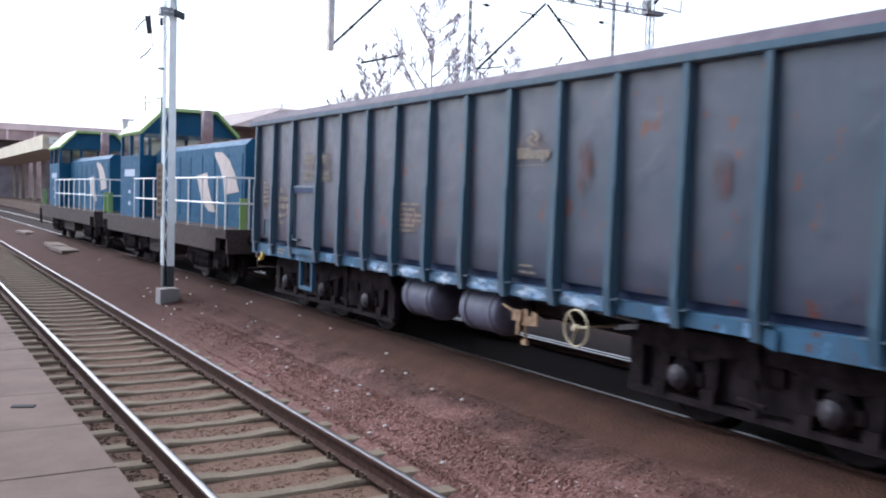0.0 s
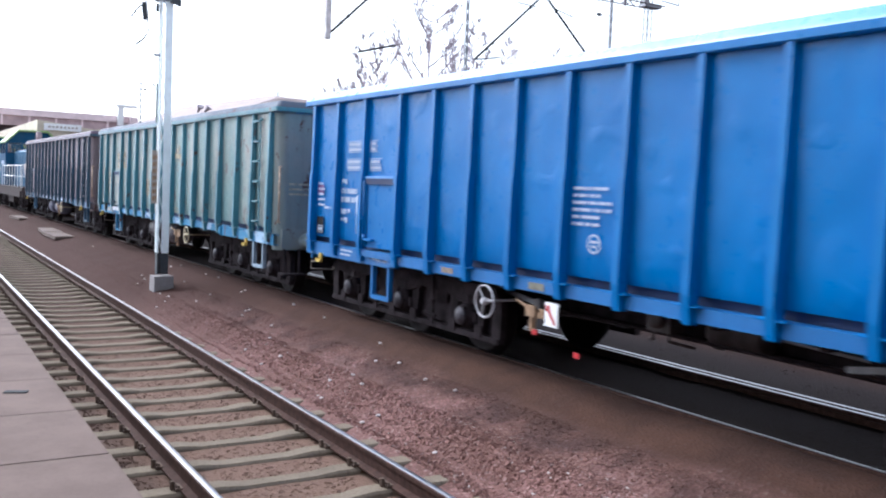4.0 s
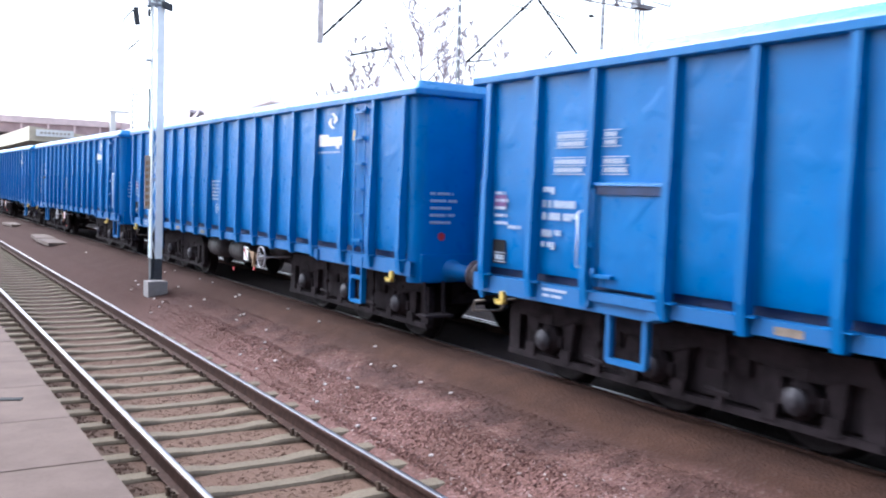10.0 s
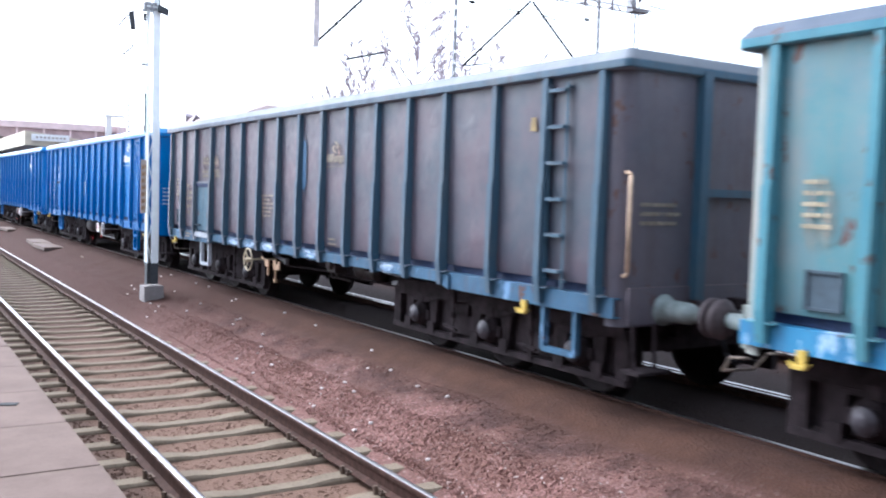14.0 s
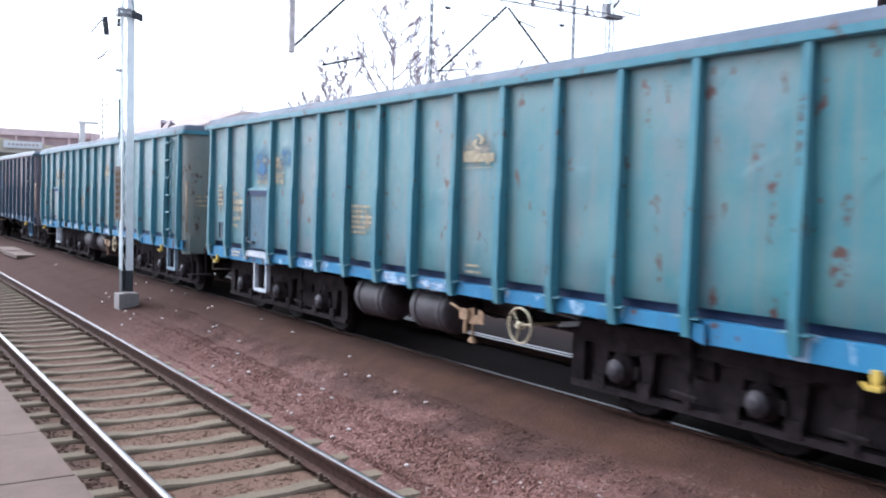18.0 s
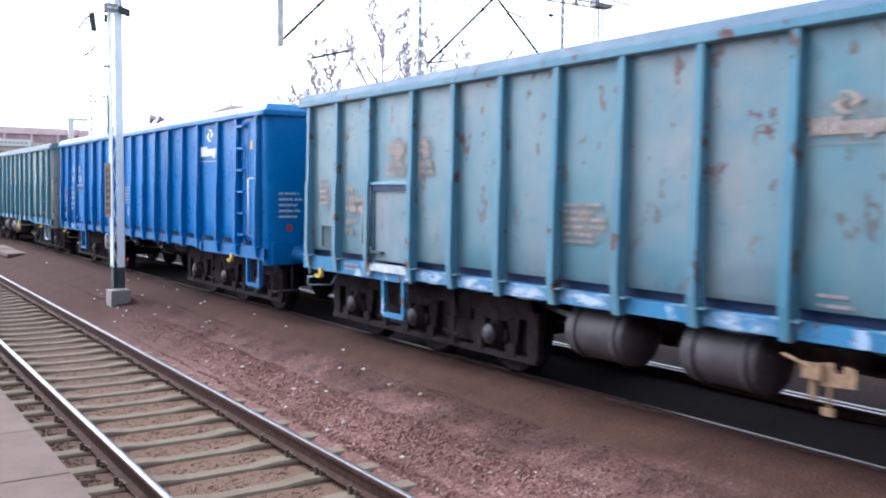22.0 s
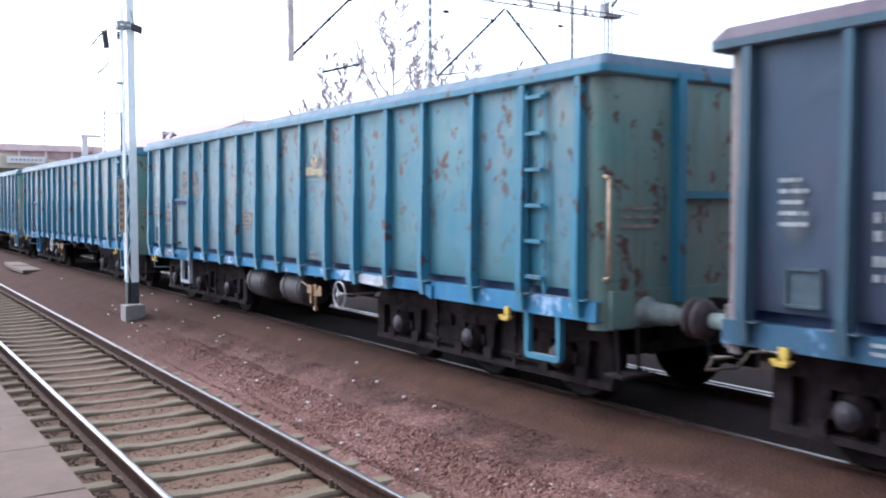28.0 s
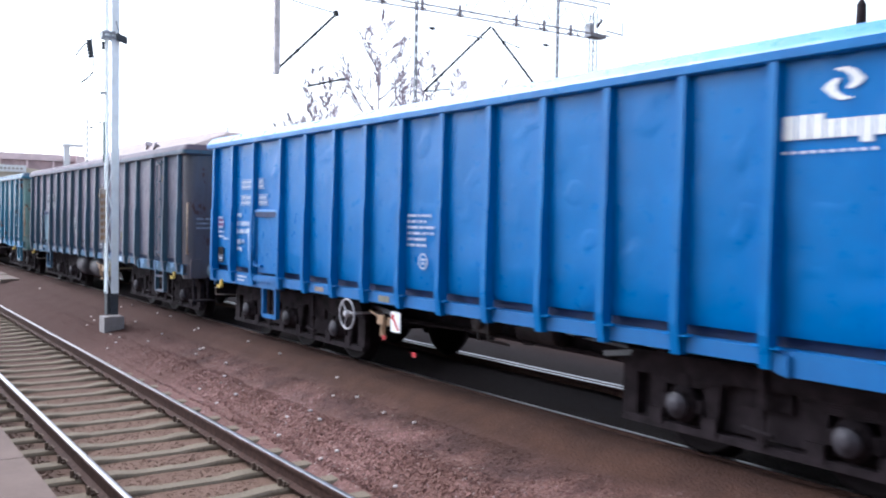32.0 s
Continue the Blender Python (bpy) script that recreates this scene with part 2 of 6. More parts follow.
M = {
    "ground": stone_ground(), "stone": loose_stone(),
    "sleeper": concrete("sleeper_concrete", (137, 124, 108), stain=0.65),
    "platform": concrete("platform_concrete", (125, 108, 101), stain=0.2),
    "cover": concrete("dirty_slab_concrete", (120, 102, 94)),
    "base": concrete("mast_footing_concrete", (168, 162, 162)),
    "rail_top": plain("polished_rail_head", (186, 184, 186), 0.34, 1.0, 0.05),
    "rail": plain("rusty_rail_side", (74, 54, 48), 0.8, 0.2, 0.3),
    "clip": plain("dirty_rail_clip", (98, 80, 68), 0.9, 0.05, 0.25),
    "iron": plain("oily_dark_iron", (49, 42, 45), 0.85, 0.1, 0.45, 5),
    "iron2": plain("dusty_brown_iron", (51, 44, 47), 0.85, 0.1, 0.4, 6),
    "wheel": plain("worn_wheel_steel", (42, 36, 38), 0.65, 0.4, 0.2),
    "tank_dark": plain("sooty_air_tank", (84, 78, 80), 0.6, 0.1, 0.3, 6),
    # pale base with haze put in, for the backdrop under the bridge
    "dim": plain("hazed_backdrop_wall", (206, 198, 206), 0.9, 0, 0.25, 0.6),
    "tank": plain("grey_air_tank", (74, 68, 74), 0.6, 0.1, 0.3, 6),
    "tank_blue": plain("pale_blue_air_tank", (108, 108, 128), 0.55, 0.1, 0.25, 5),
    "yellow": plain("yellow_paint", (214, 184, 88), 0.5, 0, 0.12),
    "cream": plain("cream_paint", (206, 192, 162), 0.55, 0, 0.15),
    "white": plain("white_paint", (236, 236, 236), 0.5, 0, 0.05),
    "mark": plain("stencilled_white", (186, 200, 222), 0.6, 0, 0.15, 60),
    "mark_old": plain("stencilled_faded_ochre", (142, 132, 120), 0.8, 0, 0.3, 12),
    "wheel_white": plain("dulled_white_paint", (196, 193, 198), 0.55, 0, 0.1),
    "mark_beige": plain("stencilled_faded_beige", (186, 174, 148), 0.8, 0, 0.3, 12),
    "mark_grey": plain("stencilled_worn_grey", (168, 172, 178), 0.8, 0, 0.3, 12),
    "mark_dim": plain("stencilled_worn_pinkish", (160, 148, 142), 0.8, 0, 0.3, 12),
    "red": plain("red_paint", (196, 44, 52), 0.5, 0, 0.15),
    "black": plain("black_paint", (34, 34, 38), 0.6, 0, 0.2),
    "brown_gear": plain("worn_brown_brake_gear", (158, 128, 100), 0.7, 0.1, 0.3),
    "tan": plain("worn_pale_tan_paint", (200, 172, 146), 0.6, 0.1, 0.25),
    "mast": plain("pale_painted_mast", (242, 248, 250), 0.5, 0, 0.06, 5),
    "conduit": plain("dark_green_conduit", (48, 92, 92), 0.6, 0, 0.15),
    "mast_dark": plain("dark_painted_mast_foot", (66, 70, 76), 0.7, 0, 0.2),
    "steel": plain("galvanised_steel", (150, 152, 158), 0.5, 0.3, 0.15),
    "rustpost": plain("pale_drop_post", (210, 202, 201), 0.7, 0.0, 0.25, 5),
    "wire": plain("dark_wire", (40, 44, 48), 0.6, 0.2, 0.2),
    # bark and mistletoe paled: haze and sky glare are in the colour
    "bark": plain("hazed_bark", (192, 178, 186), 0.95, 0, 0.3),
    "mistle": plain("hazed_mistletoe", (234, 224, 230), 0.95, 0, 0.3),
    "roofing": plain("brown_grey_roof", (164, 149, 147), 0.9, 0, 0.18, 1.2),
    # bridge and parapet colours paled to stand for distant haze
    "bridge": plain("hazed_mauve_bridge_wall", (200, 174, 176), 0.9, 0, 0.15, 0.8),
    "parapet": plain("hazed_pink_parapet", (232, 210, 212), 0.9, 0, 0.12, 0.8),
    "girder_steel": plain("grey_brown_girder_steel", (128, 120, 126), 0.6, 0.2, 0.2),
    # navy paints the shade in the wagons' slots and gaps
    "navy": plain("navy_recess_shade", (24, 48, 92), 0.7, 0, 0.25, 6),
    "station": plain("shade_block_plaster", (112, 104, 100), 0.9, 0, 0.2, 1.5),
    "gap_fill": plain("grey_gap_backing", (58, 51, 54), 0.9, 0, 0.3, 5),
    "cap": plain("worn_axle_cap", (70, 66, 73), 0.55, 0.3, 0.25),
    "pale_wall": plain("pale_plaster", (190, 178, 168), 0.9, 0, 0.15, 1.5),
    "canopy": plain("whitish_canopy", (222, 210, 188), 0.8, 0, 0.1, 1.5),
    "loco": paint("loco_blue", (30, 84, 120), (46, 98, 132), 0, 0.2, 0.5),
    "lime": paint("loco_lime", (152, 190, 112), (176, 206, 140), 0, 0.2, 0.45),
    "loco_grey": plain("loco_frame_grey", (80, 71, 71), 0.75, 0.1, 0.25),
    "hood_top": plain("dusty_reddish_hood_top", (150, 118, 116), 0.8, 0, 0.2, 4),
    "exhaust": plain("sooty_brown_stack", (160, 142, 146), 0.8, 0.1, 0.2, 6),
    "old_logo": plain("dulled_white_logo", (196, 182, 178), 0.6, 0, 0.12, 5),
    "logo": plain("white_logo", (222, 222, 222), 0.55, 0, 0.06),
}
# dust and soot have next to no sheen
for k in ("loco", "ground", "stone", "iron", "iron2", "wheel", "gap_fill", "rail", "sleeper", "platform", "dim", "bridge", "black", "loco_grey", "base"):
    M[k].node_tree.nodes["Principled BSDF"].inputs["Specular IOR Level"].default_value = 0.1
BLUE = dict(panel=paint("blue_panel", (0, 105, 177), (0, 116, 192), 0, 0.10, 0.33, 0.35, dirt_col=(30, 70, 130)),
            post=paint("blue_post", (0, 104, 175), (4, 117, 190), 0, 0.12, 0.35, dirt_col=(30, 70, 120)),
            # rim crowns have colours of their own, with the sky's sheen painted in
            sole=paint("blue_solebar", (0, 98, 166), (10, 112, 184), 0, 0.2, 0.5, dirt_col=(20, 76, 130)), end=None, crown=paint("sky_lit_blue_crown", (40, 132, 206), (70, 154, 218), 0, 0.05, 0.3), tank=M["tank_dark"], wheel=M["wheel_white"], mark=M["mark"])
DARK = dict(panel=paint("dark_faded_panel", (82, 82, 104), (104, 90, 111), 0.2, 0.3, 0.40, 0.2, dirt_col=(74, 80, 94)),
            post=paint("dark_blue_post", (54, 92, 116), (74, 98, 114), 0.0, 0.4, 0.55),
            sole=paint("chipped_blue_solebar", (40, 84, 114), (54, 100, 134), 0.1, 0.4, 0.6, chips=(112, 150, 190)),
            # lilac crown: dust and painted sky sheen together
            end=paint("grimy_brown_end_sheet", (108, 94, 100), (120, 106, 110), 0.5, 0.4, 0.55, 0.2), crown=paint("dust_sheen_lilac_crown", (90, 78, 92), (104, 92, 104), 0, 0.15, 0.6, gloss=0.15), tank=M["tank"], wheel=M["cream"], mark=M["mark_old"])
DARK["wash"] = wash("dark_repainted_patch", (146, 124, 116), (110, 96, 104))
# this crown carries more of the painted sky sheen
DARK_PALE = dict(DARK, panel=paint("dark_brown_grey_panel", (50, 70, 86), (88, 77, 90), 0, 0.3, 0.45, 0.28, dirt_col=(74, 82, 94), gloss=0.4), crown=paint("pale_sheen_rim_crown", (116, 124, 134), (130, 136, 144), 0, 0.15, 0.6, gloss=0.15),
                 end=paint("grimy_slate_end_sheet", (84, 84, 98), (100, 92, 102), 0.2, 0.4, 0.55, 0.2))
DARK_SLATE = dict(DARK, panel=paint("dark_slate_panel", (50, 78, 102), (72, 80, 102), 0, 0.3, 0.45, 0.2, dirt_col=(66, 82, 98), gloss=0.25), mark=M["mark_grey"], wash=wash("thin_grey_repaint", (104, 112, 120), (84, 96, 108)), end=paint("grimy_mauve_end_sheet", (92, 94, 100), (106, 98, 102), 0.2, 0.4, 0.55, 0.2))
DARK_SCABBED = dict(DARK, panel=paint("dark_scabbed_panel", (52, 71, 90), (74, 77, 95), 0.2, 0.3, 0.40, 0.2, dirt_col=(74, 80, 94), scab=(120, 66, 56)))
TEAL = dict(panel=paint("teal_panel", (44, 126, 142), (84, 140, 146), 0.14, 0.35, 0.38, 0.25, dirt_col=(140, 132, 124), blush=(142, 140, 146), scab=(104, 58, 48)),
            post=paint("teal_post", (62, 132, 154), (88, 146, 160), 0.15, 0.35, 0.5),
            sole=paint("light_blue_solebar", (30, 118, 168), (54, 138, 184), 0.3, 0.3, 0.6, chips=(168, 198, 226)), end=paint("grimy_grey_green_end_sheet", (122, 142, 142), (146, 146, 140), 0.3, 0.35, 0.55, 0.2, dirt_col=(92, 80, 72)), crown=paint("pale_teal_rim_crown", (84, 96, 112), (98, 106, 122), 0.1, 0.15, 0.6, gloss=0.15), tank=M["tank"], wheel=M["cream"], mark=M["mark_beige"])
TEAL["wash"] = wash("pinkish_repainted_patch", (176, 158, 136), (146, 146, 142))
TEAL_GREY = dict(TEAL, panel=paint("grey_green_panel", (74, 140, 146), (124, 151, 147), 0.15, 0.35, 0.36, 0.25, dirt_col=(146, 138, 132), blush=(160, 146, 138), scab=(96, 56, 48)))
RUSTY = dict(panel=paint("rusty_teal_panel", (68, 127, 148), (108, 141, 152), 0.5, 0.35, 0.38, 0.25, high=True, dirt_col=(132, 128, 128), blush=(154, 146, 148), scab=(100, 54, 47)),
             post=paint("rusty_teal_post", (72, 132, 160), (98, 146, 168), 0.4, 0.35, 0.5),
             sole=paint("sky_blue_solebar", (34, 118, 168), (58, 136, 182), 0.3, 0.3, 0.6, chips=(168, 194, 226)), end=paint("grimy_teal_end_sheet", (96, 148, 146), (130, 144, 138), 0.7, 0.5, 0.55, 0.2, dirt_col=(92, 78, 70)), crown=paint("pale_blue_rim_crown", (84, 108, 130), (98, 118, 138), 0.1, 0.15, 0.6, gloss=0.15), tank=M["tank"], wheel=M["cream"], mark=M["mark_dim"])

RUSTY_DEEP = dict(RUSTY, panel=paint("deep_rusty_teal_panel", (42, 124, 152), (84, 138, 150), 0.95, 0.3, 0.42, 0.25, dirt_col=(110, 114, 106), blush=(152, 146, 142), scab=(84, 52, 47), high=True, gloss=0.35),
                  post=paint("deep_blue_teal_post", (44, 126, 160), (68, 138, 166), 0.3, 0.3, 0.5, gloss=0.3), wheel=M["wheel_white"])
RUSTY["wash"] = RUSTY_DEEP["wash"] = wash("dull_pink_repainted_patch", (168, 152, 138), (138, 142, 146))

for sch, sheen in ((BLUE, 0.22), (DARK, 0.6), (TEAL, 0.45), (RUSTY, 0.45)):
    sch["panel"].node_tree.nodes["Principled BSDF"].inputs["Specular IOR Level"].default_value = sheen
    sch["post"].node_tree.nodes["Principled BSDF"].inputs["Specular IOR Level"].default_value = 0.3
for coat in (BLUE["panel"], BLUE["post"]):
    film = coat.node_tree.nodes["Principled BSDF"].inputs
    film["Sheen Weight"].default_value, film["Sheen Roughness"].default_value, film["Sheen Tint"].default_value = 0.14, 0.4, srgb(180, 215, 255)
# a film of dry dust that shows when the sides are seen along
for sch, dust in ((TEAL, 0.42), (TEAL_GREY, 0.38), (RUSTY, 0.48), (RUSTY_DEEP, 0.52), (DARK, 0.3), (DARK_PALE, 0.33), (DARK_SLATE, 0.42), (DARK_SCABBED, 0.3)):
    for coat in (sch["panel"], sch["post"], sch["end"]):
        film = coat.node_tree.nodes["Principled BSDF"].inputs
        film["Sheen Weight"].default_value, film["Sheen Roughness"].default_value = dust, 0.4
        film["Sheen Tint"].default_value = srgb(244, 206, 204) if sch["mark"] in (M["mark_old"], M["mark_grey"]) else srgb(240, 216, 210)


# ---- mesh helpers ----
def box(bm, x0, x1, y0, y1, z0, z1, mi=0):
    v = [bm.verts.new(p) for p in ((x0, y0, z0), (x1, y0, z0), (x1, y1, z0), (x0, y1, z0), (x0, y0, z1), (x1, y0, z1), (x1, y1, z1), (x0, y1, z1))]
    for q in ((3, 2, 1, 0), (4, 5, 6, 7), (0, 1, 5, 4), (1, 2, 6, 5), (2, 3, 7, 6), (3, 0, 4, 7)):
        bm.faces.new([v[i] for i in q]).material_index = mi


def rod(bm, a, b, r, n=8, r2=None, cap=True):
    a, b = Vector(a), Vector(b)
    r2 = r if r2 is None else r2
    w = (b - a).normalized()
    u = w.orthogonal().normalized()
    v = w.cross(u)
    ring = [[bm.verts.new(p + (u * math.cos(k * math.tau / n) + v * math.sin(k * math.tau / n)) * q) for k in range(n)] for p, q in ((a, r), (b, r2))]
    for k in range(n):
        f = bm.faces.new((ring[0][k], ring[0][(k + 1) % n], ring[1][(k + 1) % n], ring[1][k]))
        f.smooth = n > 6
    if cap:
        bm.faces.new(ring[0][::-1])
        bm.faces.new(ring[1])


def line(bm, pts, r, n=8):
    for a, b in zip(pts, pts[1:]):
        rod(bm, a, b, r, n)


def lathe(bm, prof, n=20, axis="x"):
    """Turns (along, radius) pairs round an axis."""
    rings = []
    for a, r in prof:
        ring = []
        for k in range(n):
            c, s = math.cos(k * math.tau / n) * r, math.sin(k * math.tau / n) * r
            ring.append(bm.verts.new({"x": (a, c, s), "y": (c, a, s), "z": (c, s, a)}[axis]))
        rings.append(ring)
    for p, q in zip(rings, rings[1:]):
        for k in range(n):
            bm.faces.new((p[k], p[(k + 1) % n], q[(k + 1) % n], q[k])).smooth = True
    bm.faces.new(rings[0])
    bm.faces.new(rings[-1])


def extrude(bm, outline, axis, a, b, mi=0):
    """Sweeps a closed 2D outline along an axis from a to b."""
    def at(p, d):
        return {"x": (d, p[0], p[1]), "y": (p[0], d, p[1]), "z": (p[0], p[1], d)}[axis]
    lo = [bm.verts.new(at(p, a)) for p in outline]
    hi = [bm.verts.new(at(p, b)) for p in outline]
    n = len(outline)
    for k in range(n):
        bm.faces.new((lo[k], lo[(k + 1) % n], hi[(k + 1) % n], hi[k])).material_index = mi
    bm.faces.new(lo[::-1]).material_index = mi
    bm.faces.new(hi).material_index = mi


def soften(bm, w, seg=1):
    es = [e for e in bm.edges if len(e.link_faces) == 2 and e.calc_face_angle(0) > 0.6]
    bmesh.ops.bevel(bm, geom=es, offset=w, segments=seg, affect="EDGES", profile=0.6)


def finish(name, bm, *mats):
    bmesh.ops.recalc_face_normals(bm, faces=bm.faces)
    me = bpy.data.meshes.new(name)
    bm.to_mesh(me)
    bm.free()
    for m in mats:
        me.materials.append(m)
    return me


STORE = {}


def shared(key, build, *mats):
    """One mesh for all alike parts: built once for each set of materials."""
    k = (key, *[m.name for m in mats])
    if k not in STORE:
        bm = bmesh.new()
        build(bm)
        STORE[k] = finish(key, bm, *mats)
    return STORE[k]


def part(name, me, parent, m=None, label=""):
    ob = new(name, me)
    ob.parent = parent
    if m is not None:
        ob.matrix_basis = m
    return tagged(ob, label)


def thing(name, m, label, category, group="", kind=""):
    e = new(name)
    e.empty_display_size = 0.3
    e.matrix_basis = m
    return tagged(e, label, category, group, kind)


def solid(name, build, mats, m=None, label="", category="", group="", kind=""):
    bm = bmesh.new()
    build(bm)
    ob = new(name, finish(name, bm, *mats))
    if m is not None:
        ob.matrix_basis = m
    return tagged(ob, label, category, group, kind)

# ---- the tracks' lie ----
X_NEAR = 1.9596            # middle of the first track's first rail head
GAUGE = 1.507              # rail head to rail head, middles
X_FAR, Z_FAR = 6.0385, 0.364   # the train's first rail at y = 0
TURN = 0.8645              # degrees by which the second track leans towards the first
FAR_AXIS = pose(X_FAR, 0, Z_FAR, 0, 0, TURN) @ pose(GAUGE / 2, 0, 0)


def ground_height(x, y):
    """The ballast: level round the first track, climbing to the second."""
    k = x + math.tan(radians(TURN)) * y
    stops = ((-60, -0.35), (0.9, -0.35), (1.2, -0.2), (1.8, -0.2), (2.1, -0.225), (3.5, -0.225), (3.95, -0.212), (4.12, -0.15), (4.7, 0.06), (5.25, 0.19), (5.6, 0.325), (5.97, 0.351), (6.2, 0.27), (7.4, 0.27), (8.1, 0.22), (11.6, 0.18), (14, 0.0), (60, -0.02))
    for (a, za), (b, zb) in zip(stops, stops[1:]):
        if k < b:
            f = max(0, (k - a) / (b - a))
            return za + (zb - za) * f * f * (3 - 2 * f)
    return -0.05


def ground_mesh(bm):
    xs = [-900, -200, -30, -6, 0.9, 1.3, 1.8] + [2.2 + 0.4 * k for k in range(4)] + [3.5, 3.6] + [3.7 + 0.12 * k for k in range(24)] + [6.6 + 0.4 * k for k in range(11)] + [12, 18, 40, 200, 900]
    ys = [-600, -250, -60, -20, -6] + [0.3 * k - 3 for k in range(120)] + [36, 42, 50, 60, 80, 110, 160, 300, 1200]
    grid = [[bm.verts.new((x, y, ground_height(x, y) + (0.025 * noise.noise((x * 1.3, y * 1.3, 0)) if 3.9 < x < 12 and -4 < y < 60 else 0))) for y in ys] for x in xs]
    for i in range(len(xs) - 1):
        for j in range(len(ys) - 1):
            bm.faces.new((grid[i][j], grid[i + 1][j], grid[i + 1][j + 1], grid[i][j + 1])).smooth = True


solid("ground", ground_mesh, [M["ground"]], label="reddish brown crushed stone ground of the railway yard", category="ground", kind="structure")

RAIL = ((-0.036, -0.006), (-0.026, 0.0), (-0.010, 0.0035), (0.010, 0.0035), (0.026, 0.0), (0.036, -0.006), (0.036, -0.035), (0.009, -0.05), (0.009, -0.14), (0.07, -0.158), (0.07, -0.17), (-0.07, -0.17), (-0.07, -0.158), (-0.009, -0.14), (-0.009, -0.05), (-0.036, -0.035))


def rail_mesh(bm, a, b):
    lo = [bm.verts.new((x, a, z - 0.004)) for x, z in RAIL]
    hi = [bm.verts.new((x, b, z - 0.004)) for x, z in RAIL]
    n = len(RAIL)
    for k in range(n):
        bm.faces.new((lo[k], lo[(k + 1) % n], hi[(k + 1) % n], hi[k])).material_index = 1 if 0 < k < 4 else 0
    bm.faces.new(lo[::-1])
    bm.faces.new(hi)


def sleeper_mesh(bm):
    """Prestressed concrete sleeper: high shoulders under the rails, a lower waist."""
    prof = ((-1.28, 0.1, -0.03), (-1.22, 0.1, 0.0), (-0.5, 0.1, 0.0), (-0.3, 0.088, -0.024), (0.3, 0.088, -0.024), (0.5, 0.1, 0.0), (1.22, 0.1, 0.0), (1.28, 0.1, -0.03))
    rings = [[bm.verts.new(p) for p in ((x, -w - 0.035, -0.2), (x, -w, z - 0.02), (x, -w + 0.02, z), (x, w - 0.02, z), (x, w, z - 0.02), (x, w + 0.035, -0.2))] for x, w, z in prof]
    for p, q in zip(rings, rings[1:]):
        for k in range(5):
            bm.faces.new((p[k], p[k + 1], q[k + 1], q[k]))
    bm.faces.new(rings[0])
    bm.faces.new(rings[-1][::-1])


def clip_mesh(bm):
    for sx in (-1, 1):
        box(bm, sx * 0.08 - 0.03, sx * 0.08 + 0.03, -0.07, 0.07, 0.0, 0.025)
        rod(bm, (sx * 0.085, -0.05, 0.03), (sx * 0.12, 0.05, 0.045), 0.014, 6)
        rod(bm, (sx * 0.12, 0.0, 0.0), (sx * 0.12, 0.0, 0.07), 0.018, 6)


def track(name, axis, y0, y1, s0, s1, label):
    t = thing(name, axis, label, "railway track", kind="structure")
    for sx in (-1, 1):
        part("rail", shared(f"rail{y0}", lambda bm: rail_mesh(bm, y0, y1), M["rail"], M["rail_top"]), t, pose(sx * GAUGE / 2, 0, 0), "rusty rail with a polished head")
    if name == "track_train":
        part("guard_rail", shared(f"rail{y0}", None, M["rail"], M["rail_top"]), t, pose(GAUGE / 2 + 0.17, 0, -0.012), "second rail lying close outside the running rail")
    y = s0
    k = 0
    while y < s1:
        if k < 160:
            sl = part("sleeper", shared("sleeper", sleeper_mesh, M["sleeper"]), t, pose(random.uniform(-.01, .01), y, -0.178, 0, 0, random.uniform(-.4, .4)))
            if y < 34 and name == "track_platform":
                for sx in (-1, 1):
                    part("rail_clip", shared("rail_clip", clip_mesh, M["clip"]), sl, pose(sx * GAUGE / 2, 0, 0.002))
        y += 0.6
        k += 1
    return t


track("track_platform", pose(X_NEAR + GAUGE / 2, 0, 0), -40, 112, -12.3, 75, "railway track on pale concrete sleepers beside the platform")
track("track_train", FAR_AXIS, -260, 290, 0, 0, "raised railway track under the goods train")

track("track_beyond", FAR_AXIS @ pose(3.9, 0, -0.02), -40, 150, 2, 26, "dusty railway track beyond the goods train")


# ---- the platform ----
def slab_mesh(bm):
    box(bm, -0.9, 0, 0.006, 0.994, -0.12, 0.0)
    soften(bm, 0.008)


plat = thing("platform", pose(0.9786, 0, 0.76), "pale concrete station platform with worn edge slabs", "platform", kind="structure")
def platform_body(bm):
    box(bm, -14, -0.905, -40, 120, -1.2, -0.004)
    box(bm, -14, -0.06, -40, 120, -1.2, -0.13)
part("platform_body", shared("platform_body", platform_body, M["platform"]), plat)
for k in range(-14, 40):
    part("edge_slab", shared("edge_slab", slab_mesh, M["platform"]), plat, pose(random.uniform(-.004, .004), k - 0.08, random.uniform(-.002, .002)))
# unseen wall and canopy added behind the camera to dim the near wagons
solid("wall_station", lambda bm: box(bm, -13.5, -5.2, -70, 8.5, 0.75, 6.4), [M["station"]], label="unseen plain dark wall added to shade the near wagons", category="wall", kind="structure")
solid("canopy_station", lambda bm: box(bm, -5.2, -1.4, -70, -4.5, 4.6, 4.9), [M["station"]], label="unseen plain canopy added to cut off skylight", category="canopy", kind="structure")


def litter(bm):
    box(bm, -0.05, 0.05, -0.09, 0.09, 0, 0.006)
    soften(bm, 0.003)
solid("dead_leaf", litter, [M["black"]], pose(0.70, 6.54, 0.762, 0, 0, 70) @ Matrix.Diagonal((0.7, 0.8, 1, 1)), "dark scrap of litter lying on the platform slabs", "litter")

# ---- open goods wagons ----
# Wagon space: origin on the rails at mid wagon, +y ahead, -x the side towards the platform.
HALF, SIDE, TOP, FLOOR, CORNER = 6.66, 1.385, 3.15, 1.06, 0.18
